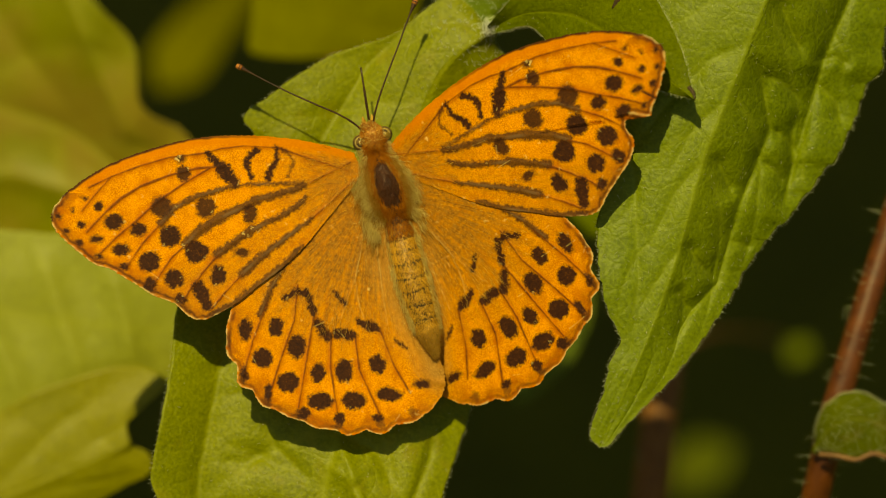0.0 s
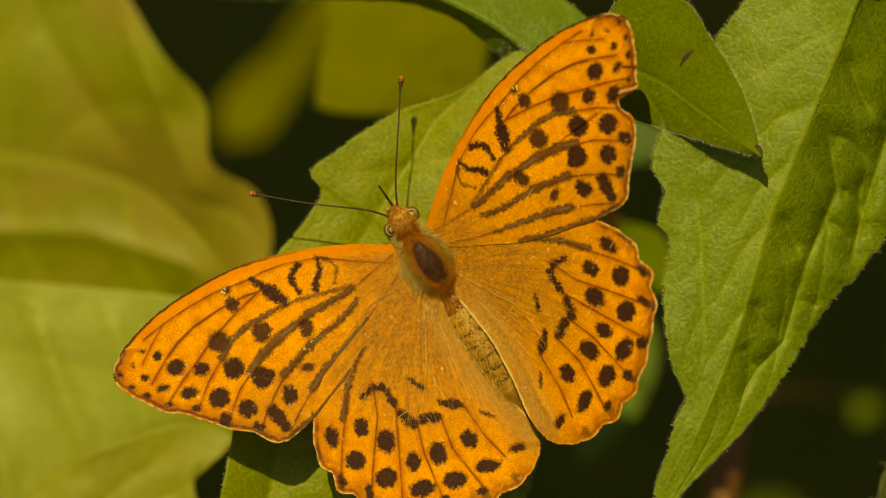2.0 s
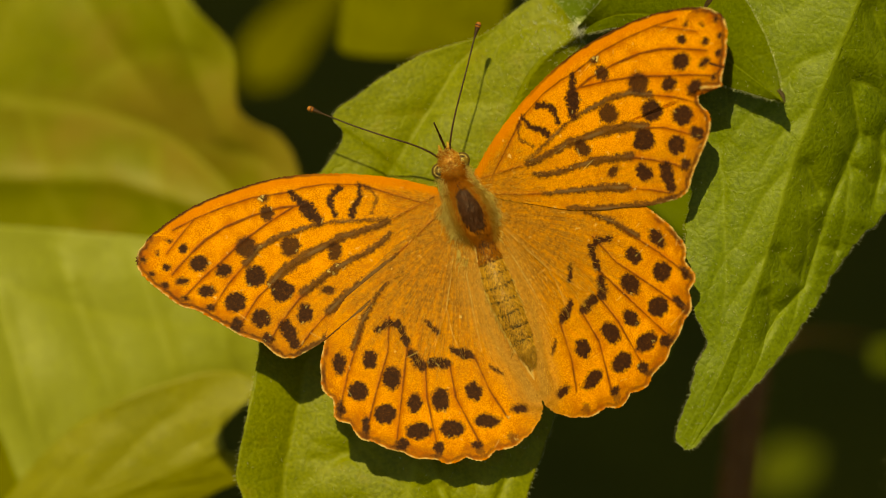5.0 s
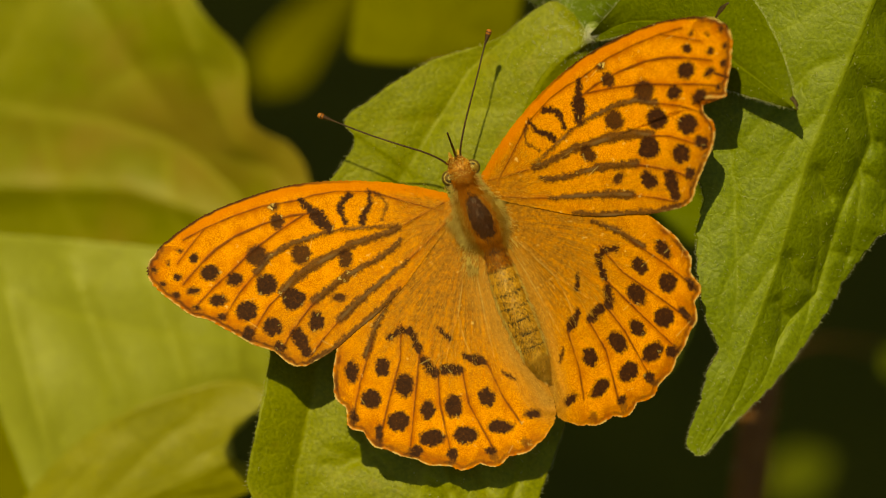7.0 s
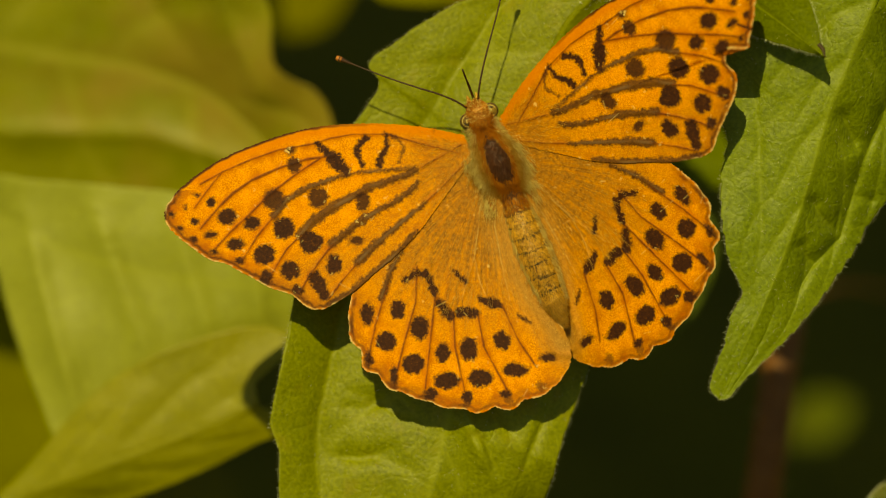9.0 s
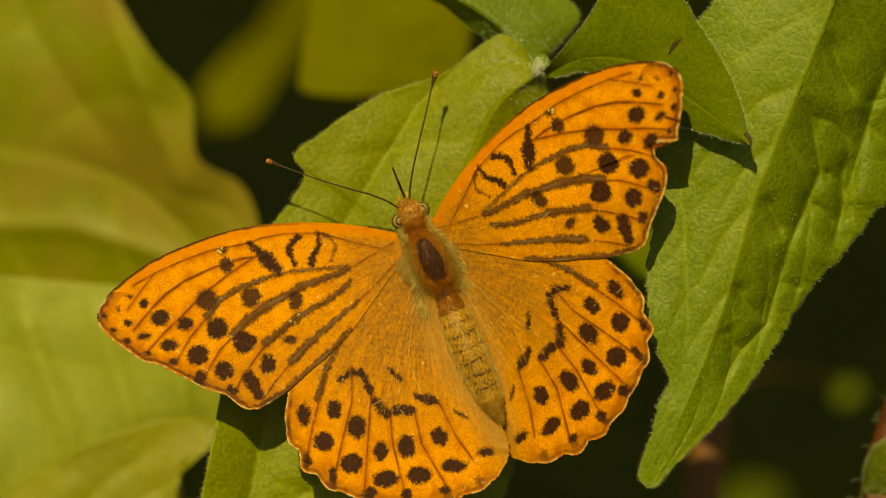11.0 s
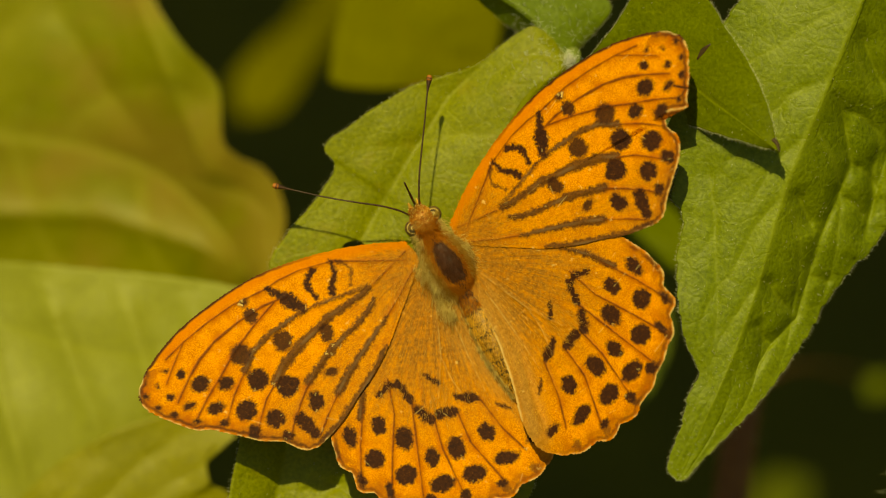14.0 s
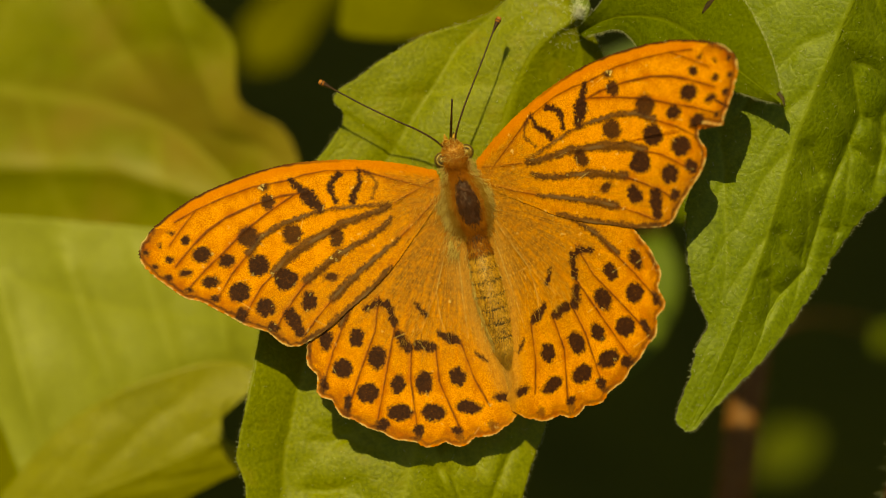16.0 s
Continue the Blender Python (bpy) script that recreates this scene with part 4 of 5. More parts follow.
        lift = lift + 0.35 * np.exp(-d_in / 14) + 0.16 * np.exp(-((d_in - 24 - 10 * k_in) / 6) ** 2) * k_in
    else:
        outer = np.clip(((v > 470) | (u < 300)) * (v > 420) * (575 - u) / 40, 0, 1)
        margin = soft(np.abs(ragged - 6) - 2.8, 4) * 0.8 * outer
        band = np.exp(-((d_edge - 13) / 6) ** 2) * 0.3 * outer
        fringe = soft(d_edge - 2.1, 2.0) * outer * np.clip(0.45 + 1.0 * smooth_noise(u, v, 6, 33), 0, 0.85)
        reach, angle = np.hypot(u - 790, v - 385), np.arctan2(v - 385, u - 790)
        rootfade = np.clip(1.2 - reach / 170, 0, 1) * 0.85
        rootfade = np.maximum(rootfade, np.clip((v - 430) / 60 - (640 - u) / 120, 0, 1) * 0.4)
        front = soft(near_line(u, v, [(790, 340), (700, 325), (600, 318), (500, 325), (400, 352), (300, 400)])[0] - 10, 12) * 0.75
        costa = 0.95 * soft(d_edge - 3.8 - smooth_noise(u, v, 14, 61), 2.5) * (v < 470) * np.clip((660 - u) / 160, 0, 1)
        tan = np.zeros(u.shape)
        if right:
            dark = np.maximum(dark, soft(near_line(u, v, [(324, 505), (317, 517), (309, 531)])[0] - 2.2, 1.6))
    dusk = np.zeros(u.shape)
    for line, w in veins:
        dusk = np.maximum(dusk, 0.55 * np.exp(-(near_line(u, v, line)[0] / 7) ** 2))
    dusk = np.maximum(dusk, 0.6 * np.exp(-(d_edge / 26) ** 2) * outer)
    dusk = np.clip(dusk + 0.26 * smooth_noise(u, v, 9, 41) + 0.24 * smooth_noise(u, v, 30, 42), 0, 1)
    silk = smooth_noise(angle * 60, reach / 40, 1.0, 35) * 0.6 + smooth_noise(u, v, 5, 36) * 0.5
    rootfade = np.clip(rootfade * (0.85 + 0.5 * silk), 0, 1)
    grey = np.maximum(grey, band * np.clip(0.7 + 0.6 * smooth_noise(u, v, 16, 37), 0, 1))
    margin = margin * np.clip(1.0 + 0.5 * smooth_noise(u, v, 11, 12), 0, 1)
    dark = np.maximum(dark, margin)
    if not hind:
        dark = np.maximum(dark, costa)
    # lost scales and scratches
    chance = random.Random(60 + 2 * hind + right)
    worn = np.zeros(u.shape)
    for _ in range(110):
        x, y, r = chance.uniform(260, 960), chance.uniform(320, 800), chance.uniform(0.9, 2.2)
        worn = np.maximum(worn, chance.uniform(0.2, 0.6) * soft(np.hypot(un - x, vn - y) - r, 2))
    for _ in range(34):
        x, y, w, l = chance.uniform(280, 940), chance.uniform(330, 790), chance.uniform(0, 3.14), chance.uniform(8, 38)
        d, k = near_line(u, v, [(x, y), (x + l * math.cos(w), y + l * math.sin(w) * 0.6)])
        worn = np.maximum(worn, 0.5 * soft(d - 0.5, 1.6) * np.clip(0.6 + 1.2 * smooth_noise(u, v, 5, 53), 0, 1))
    for line in (HIND_PALE if hind else []):
        d, k = near_line(u + 0.8 * smooth_noise(u, v, 8, 9), v, line)
        worn = np.maximum(worn, 0.38 * soft(d - 0.6, 2.0) * np.clip(0.7 + 0.8 * smooth_noise(u, v, 9, 54), 0, 1))
        lift = np.maximum(lift, np.exp(-(d / 4) ** 2) * 0.06)
    if not hind:
        for x, y, r in ((463, 356, 2.6), (470, 353, 2), (484, 372, 1.6)):
            worn = np.maximum(worn, 0.9 * soft(np.hypot(un - x, vn - y) - r, 3))
    xy = (np.c_[u, v] - np.array(root)) @ grid
    if right:
        xy[:, 0] *= -1
    tip = np.hypot(xy[:, 0], xy[:, 1]) / 30
    z = lift + 0.12 * np.sin(np.clip(tip, 0, 1.2) * 2.4) + 0.03 * smooth_noise(u, v, 55, 20)
    top = np.c_[xy, z] / 1000
    low = top.copy()
    low[:, 2] -= 0.00006
    verts = np.vstack([top, low])
    n = len(top)
    faces = []
    for i in range(n_out - 1):
        for j in range(n_round):
            k = (j + 1) % n_round
            f = (i * n_round + j, i * n_round + k, (i + 1) * n_round + k, (i + 1) * n_round + j)
            faces.append(f if right else f[::-1])
    step = 6
    rows_low = list(range(0, n_out - 1, step)) + [n_out - 1]
    for a, b in zip(rows_low, rows_low[1:]):
        for j in range(n_round):
            k = (j + 1) % n_round
            f = (n + a * n_round + j, n + a * n_round + k, n + b * n_round + k, n + b * n_round + j)
            faces.append(f[::-1] if right else f)
    last = (n_out - 1) * n_round
    for j in range(n_round):
        k = (j + 1) % n_round
        f = (last + j, last + k, n + last + k, n + last + j)
        faces.append(f if right else f[::-1])
    used = np.unique(np.concatenate([np.array(f) for f in faces]))
    remap = -np.ones(2 * n, int)
    remap[used] = np.arange(len(used))
    ob = part(name, (verts[used].tolist(), [tuple(int(remap[q]) for q in f) for f in faces]), WING, butterfly, label)
    for key, val in (("dark", dark), ("grey", grey * 0.9), ("root", rootfade), ("front", front), ("fringe", fringe), ("dusk", dusk), ("tan", tan), ("painted_sheen", painted_sheen), ("vein", line_vein), ("worn", worn)):
        both = np.r_[val, val][used]
        ob.data.attributes.new(key, "FLOAT", "POINT").data.foreach_set("value", both.astype(np.float32))
    # silky hair on the inner field
    pick = np.flatnonzero((rootfade + tan > 0.45) & (reach < (330 if hind else 130)))
    rng, roots, ways = random.Random(91 + right), [], []
    for _ in range(900 if hind else 300):
        k = pick[rng.randrange(len(pick))]
        out = Vector((xy[k, 0], xy[k, 1], 0)).normalized()
        roots.append(Vector(top[k]))
        ways.append(out + Vector((rng.uniform(-.25, .25), rng.uniform(-.25, .25), rng.uniform(0.05, 0.35))))
    tagged(part("wing_hair", hairs(roots, ways, 0.0009, 0.000012, rng), FUR_GOLD, ob), kind="stuff")
    return ob


def body_parts():
    rng = random.Random(17)
    th = [lb(806, 318, 0.4), lb(816, 340, 0.5), lb(832, 375, 0.6), lb(848, 412, 0.4), lb(856, 432, 0.2)]
    thorax = part("thorax", spindle(th, [1.0, 1.7, 2.0, 1.8, 1.1]), THORAX, butterfly, "dark brown thorax with a furry rim")
    part("fur_coat", spindle(th, [1.3, 2.3, 2.55, 2.3, 1.4], flat=0.60), FUR_COAT, thorax, "tan furry flanks")
    ab = [lb(852, 424, 0.3), lb(866, 462, 0.65), lb(884, 510, 1.0), lb(905, 560, 1.25), lb(925, 605, 1.35), lb(938, 636, 1.45), lb(950, 662, 1.4)]
    abdomen = part("abdomen", spindle(ab, [1.3, 1.6, 1.8, 1.8, 1.65, 1.3, 0.35], rings=44), ABDOMEN, butterfly, "ochre speckled abdomen with dark rings")
    p = curve_through([tuple(q) for q in ab], 60)
    for k in (10, 15, 20, 26, 31, 37, 43):
        r = np.interp(k / 59, np.linspace(0, 1, 7), [1.3, 1.6, 1.8, 1.8, 1.65, 1.3, 0.35])
        part("ring", spindle([tuple(p[k]), tuple(p[k + 1]), tuple(p[k + 2])], [r - 0.05, r + 0.002, r - 0.05], rings=4), RING, abdomen)
    head = part("head", spindle([lb(786, 268, 0.5), lb(793, 282, 0.6), lb(800, 298, 0.6), lb(808, 318, 0.4)], [0.7, 1.4, 1.55, 1.1]), HEADSKIN, butterfly, "rusty furry head")
    for u, v in ((778, 304), (817, 285)):
        bm = bmesh.new()
        bmesh.ops.create_uvsphere(bm, u_segments=20, v_segments=14, radius=0.00090)
        bmesh.ops.translate(bm, verts=bm.verts, vec=lb(u, v, 0.5))
        eye = part("eye", bm, EYE_DARK, head, "olive eye with dark marks and cream rings")
        c = lb(u, v, 0.5)
        for turn, r, span, thick, mat in ((0.0, 0.00076, 6.1, 0.00007, RING), (0.3, 0.00058, 5.2, 0.00005, EYE_RIM), (0.9, 0.00040, 1.4, 0.00012, RING), (3.6, 0.00038, 1.5, 0.00012, RING), (0.0, 0.00016, 5.0, 0.00005, EYE_RIM)):
            pts = [c + Vector((math.cos(w) * r, math.sin(w) * r, math.sqrt(0.00090 ** 2 - r * r) - 0.00003)) for w in np.linspace(turn, turn + span, 14)]
            part("ring", tube(pts, [thick] * 14, 6), mat, eye)
    for pts, ht in (([(795, 272), (797, 250), (803, 215), (814, 170), (827, 120), (838, 75), (847, 44)], [0.8, 1.4, 1.8, 2.0, 2.0, 1.9, 1.7]),
                    ([(780, 284), (762, 272), (735, 260), (690, 246), (635, 228), (580, 207), (547, 194)], [0.8, 1.3, 1.7, 2.0, 2.1, 2.1, 2.1])):
        line = curve_through([tuple(lb(u, v, z)) for (u, v), z in zip(pts, ht)], 50)
        rad = [0.00011 - 0.00003 * min(1, k / 30) + 0.00027 * max(0, (k - 42) / 6) ** 1.5 * (1 if k < 49 else 0.75) for k in range(50)]
        horn = part("antenna", tube(line[:49], rad[:49], 8), HORN, head, "thin dark brown antenna with a thick club")
        part("tip", tube(line[47:], [0.00030, 0.00034, 0.00022], 8), HORN_TIP, horn, "rust-coloured tip")
    for a, b in ((782, 268), (797, 262)):
        part("palp", spindle([lb(a, b + 8, 0.6), lb(a - 4, b - 4, 0.8), lb(a - 6, b - 9, 0.9)], [0.26, 0.26, 0.06], rings=8, sides=8), FUR_COAT, head, "short furry palp")
    for a in ([(800, 330, -1.2), (778, 318, -1.8), (768, 306, -3.7)], [(828, 345, -1.2), (850, 330, -1.6), (856, 318, -3.7)],
              [(812, 380, -1.2), (780, 400, -1.5), (760, 425, -3.9)], [(848, 372, -1.2), (890, 385, -1.4), (905, 400, -4.2)]):
        line = curve_through([tuple(lb(*q)) for q in a], 14)
        part("leg", tube(line, [0.00022] * 6 + [0.00016] * 8, 6), HORN, butterfly)
    # fur
    axis = Vector((math.sin(YAW0), -math.cos(YAW0), 0))
    cross = Vector((math.cos(YAW0), math.sin(YAW0), 0))

    def coat(name, label, mat, parent, n, line, width, height, ks, ws, long, thick, back, out, up, bend=0.5, keep=None):
        """Hair over a rounded back. line: its spine; ks and ws: the stretch along it and across it, 1 at the flank."""
        roots, ways = [], []
        while len(roots) < n:
            k, w = rng.uniform(*ks), rng.choice((-1, 1)) * rng.uniform(*ws)
            if keep and not keep(k, w):
                continue
            at_ = min(max(k, 0), 1)
            spot_ = Vector([np.interp(at_, np.linspace(0, 1, len(line)), line[:, c]) for c in range(3)]) + axis * 0.008 * (k - at_)
            r, h = (0.001 * np.interp(at_, np.linspace(0, 1, len(q)), q) for q in (width, height))
            roots.append(spot_ + cross * w * r + Vector((0, 0, h * math.sqrt(max(0, 1 - w * w)))))
            ways.append(axis * back * rng.uniform(0.6, 1.3) + cross * (w * out + rng.uniform(-0.3, 0.3)) + Vector((0, 0, up * rng.uniform(0.4, 1.3))))
        return tagged(part(name, hairs(roots, ways, long, thick, rng, bend), mat, parent, label), kind="stuff")

    spine, tw, thh = curve_through([tuple(q) for q in th], 30), [1.5, 2.4, 2.75, 2.5, 1.7], [1.05, 1.5, 1.75, 1.55, 1.1]
    def dark_back(k, w):
        return ((k - 0.47) / 0.40) ** 2 + (w / 0.44) ** 2 < rng.uniform(0.75, 1.15)

    coat("crest_fur", "short dark brown fur on the back", FUR_DARK, thorax, 1150, spine, tw, thh, (0.08, 0.9), (0, 0.46), 0.00045, 0.000028, 1.0, 0.3, 0.22, 0.5, dark_back)
    coat("fur", "rusty fur", FUR_RUST, thorax, 1400, spine, tw, thh, (-0.04, 1.0), (0.12, 0.60), 0.0006, 0.000024, 0.9, 0.6, 0.25, 0.5, lambda k, w: not dark_back(k, w))
    coat("fur", "rusty fur behind the dark back", FUR_RUST, thorax, 460, spine, tw, thh, (0.76, 1.04), (0, 0.5), 0.0006, 0.000026, 0.9, 0.4, 0.25)
    part("back_plate", spindle([lb(821, 350, 1.4), lb(829, 369, 1.72), lb(838, 390, 1.45)], [0.25, 0.68, 0.25], rings=16), PLATE, thorax, "smooth glossy dark brown back")
    coat("collar_fur", "rusty collar of fur", FUR_RUST, thorax, 700, spine, tw, thh, (-0.10, 0.15), (0, 0.8), 0.0006, 0.000024, 0.6, 0.7, 0.45)
    coat("collar_fur", "pale tufts behind the head", FUR_PALE, thorax, 420, spine, tw, thh, (-0.12, 0.14), (0.62, 1.1), 0.0008, 0.000024, 0.5, 0.9, 0.4)
    coat("fur", "ochre fur", FUR, thorax, 1500, spine, tw, thh, (0.02, 1.0), (0.52, 0.9), 0.0008, 0.000023, 0.9, 0.7, 0.22)
    coat("fur", "pale straw-coloured fur along the flanks", FUR_PALE, thorax, 1100, spine, tw, thh, (0.14, 1.0), (0.78, 1.12), 0.0011, 0.000022, 0.9, 0.7, 0.15, 0.8)
    tuft_roots, tuft_ways = [], []
    for tuft_ in range(70):
        k, side_ = rng.uniform(0.3, 1.6), rng.choice((-1, 1))
        c = lb(812, 332, 0.7) + axis * 0.0052 * k + cross * side_ * rng.uniform(0.0020, 0.0032) + Vector((0, 0, rng.uniform(0.0002, 0.0008)))
        way_ = axis * rng.uniform(0.5, 1.2) + cross * side_ * rng.uniform(0.0, 0.9) + Vector((0, 0, rng.uniform(0.0, 0.25)))
        for _ in range(14):
            tuft_roots.append(c + Vector((rng.gauss(0, 0.0003), rng.gauss(0, 0.0003), 0)))
            tuft_ways.append(way_ + Vector((rng.uniform(-.3, .3), rng.uniform(-.3, .3), rng.uniform(-.1, .1))))
    tagged(part("fur_tuft", hairs(tuft_roots, tuft_ways, 0.0012, 0.00002, rng, 0.6), FUR_PALE, thorax, "pale straw-coloured tufts"), kind="stuff")
    aw = [1.3, 1.6, 1.8, 1.8, 1.65, 1.3, 0.35]
    ah = [0.86 * q for q in aw]

    def in_ring(k, w):
        return any(abs(k - c + 0.012 * w * w) < 0.008 for c in (0.17, 0.255, 0.34, 0.44, 0.53, 0.63, 0.73))

    coat("scale_coat", "golden scales", FUR_GOLD, abdomen, 2600, p, aw, ah, (0.11, 0.97), (0, 1), 0.00030, 0.000042, 1.0, 0.5, 0.2, 0.4, lambda k, w: not in_ring(k, w) or rng.random() < 0.3)
    coat("scale_coat", "dark scales in rings", RING, abdomen, 300, p, aw, ah, (0.13, 0.78), (0, 0.92), 0.00026, 0.00004, 1.0, 0.5, 0.16, 0.4, in_ring)
    coat("scale_coat", "dark scattered scales", RING, abdomen, 460, p, aw, ah, (0.04, 0.72), (0, 0.6), 0.00026, 0.00004, 1.0, 0.5, 0.16, 0.4)
    coat("fur", "rusty fur at the root of the abdomen", FUR_RUST, abdomen, 900, p, aw, [q + 0.06 for q in ah], (-0.03, 0.15), (0, 0.95), 0.0005, 0.00003, 1.0, 0.4, 0.2)
    coat("fur", "dark hair among the rust", FUR_DARK, abdomen, 300, p, aw, [q + 0.08 for q in ah], (0.0, 0.16), (0, 0.9), 0.0004, 0.000028, 1.0, 0.4, 0.2)
    coat("waist_fur", "dark hair between thorax and abdomen", FUR_DARK, abdomen, 260, p, aw, [q + 0.1 for q in ah], (-0.03, 0.05), (0, 0.8), 0.0004, 0.000026, 1.0, 0.4, 0.25)
    coat("fur", "pale fur along the flanks", FUR_PALE, abdomen, 1300, p, aw, ah, (-0.05, 0.8), (0.82, 1.12), 0.0009, 0.00002, 1.3, 0.3, 0.1)
    coat("fur", "tan fur at the end of the abdomen", FUR, abdomen, 700, p, aw, ah, (0.80, 1.0), (0, 1), 0.00045, 0.000026, 1.0, 0.3, 0.16)
    base_roots, base_ways = [], []
    for side_ in (-1, 1):
        for _ in range(380):
            base_roots.append(lb(822, 352, 0.9) + axis * 0.0085 * rng.random() + cross * side_ * rng.uniform(0.0020, 0.0038) + Vector((0, 0, 0.0002)))
            base_ways.append(axis * 1.1 + cross * side_ * rng.uniform(0.1, 1.0) + Vector((0, 0, 0.05)))
    tagged(part("fur", hairs(base_roots, base_ways, 0.0010, 0.00002, rng, 0.6), FUR, thorax, "ochre fur at the wing roots"), kind="stuff")
    face = curve_through([tuple(lb(784, 266, 0.5)), tuple(lb(796, 290, 0.6)), tuple(lb(806, 314, 0.5))], 12)
    coat("fur", "rusty fur", FUR_RUST, head, 900, face, [0.8, 1.45, 1.6], [0.6, 1.2, 1.3], (0, 1), (0, 0.85), 0.00045, 0.000024, 0.2, 0.5, 0.7)
    coat("fur", "pale flecks of fur", FUR_PALE, head, 240, face, [0.8, 1.45, 1.6], [0.6, 1.2, 1.3], (0, 0.75), (0, 0.8), 0.0004, 0.000024, -0.2, 0.5, 0.6)
    rod = part("proboscis", tube([Vector((0, 0.0058 * k / 9, 0.0003 * math.sin(k / 3))) for k in range(10)], [0.00014] * 6 + [0.0001] * 4, 6), HORN, butterfly, "dark proboscis held forward")
    return rod


left_hind = wing("hind_wing", True, False, "orange hind wing with rows of black spots")
right_hind = wing("hind_wing", True, True, "orange hind wing with rows of black spots")
left_fore = wing("fore_wing", False, False, "orange fore wing with black spots and dark streaks")
right_fore = wing("fore_wing", False, True, "orange fore wing with a notch torn from its outer edge")
proboscis = body_parts()

# ---- what moves: seconds, mm in the perch frame, degrees ----
BODY = [
    (0, 3.49, 6.78, 3.8, -6.9), (0.5, 3.32, 6.48, 3.8, -6.7), (1, 3.28, 6.61, 3.8, -6.5), (1.3, 3.32, 6.62, 3.8, -6),
    (1.4, 2.41, 5.46, 3.8, 3), (1.5, 0.45, -2.95, 3.8, 20), (1.6, 3.15, 0.85, 3.8, 15), (1.7, 3.39, 3.41, 3.8, 12.5),
    (2, 0.93, 4.5, 3.8, 11), (2.5, 1.77, 4.55, 3.8, 8.5), (3, 1.73, 4.4, 3.8, 8), (3.5, 2.4, 3.71, 3.8, 3.6),
    (4, 3.16, 4.25, 3.8, 0.3), (4.1, 3.16, 4.25, 3.8, 0.3), (4.2, 3.16, 3.95, 3.8, 1.8), (4.3, 3.16, 3.95, 3.8, 1.8),
    (4.4, 3.4, 4.17, 3.8, -1.8), (4.5, 3.4, 4.17, 3.8, -1.8), (5, 2.95, 4.05, 3.8, 0), (7.5, 2.82, 3.75, 3.8, 0),
    (8, 2.89, 3.01, 3.8, 0), (8.1, 2.89, 3.01, 3.8, 0), (8.2, 3.1, 2.8, 3.8, 4), (8.3, 2.7, 3.2, 3.8, 2),
    (8.4, 1.97, 3.81, 3.8, 0), (8.5, 1.97, 3.81, 3.8, 0), (9, 2.15, 3.87, 3.8, 0), (9.5, 2.62, 3.64, 3.8, 0.5),
    (10, 2.51, 3.55, 3.8, 1.3), (12.5, 3.56, 2.03, 3.8, 0), (13, 2.19, 2.13, 3.8, 4), (13.5, 2.2, 1.68, 3.8, 7.7),
    (14, 1.59, 1.79, 3.8, 8.5), (14.1, 1.04, 0.97, 3.8, 12.05), (14.2, 0.6, 0.31, 3.8, 14.89),
    (14.5, 0.49, 0.15, 3.8, 15.6), (15, 0.72, -1.02, 3.8, 14.5), (15.5, 1.78, 2.63, 3.8, 1.4),
    (15.6, 2.12, 2.74, 3.8, -1.96), (15.7, 2.12, 2.74, 3.8, -0.46), (15.8, 2.33, 2.81, 3.8, -4.06),
    (16, 2.62, 2.91, 3.8, -7),
]
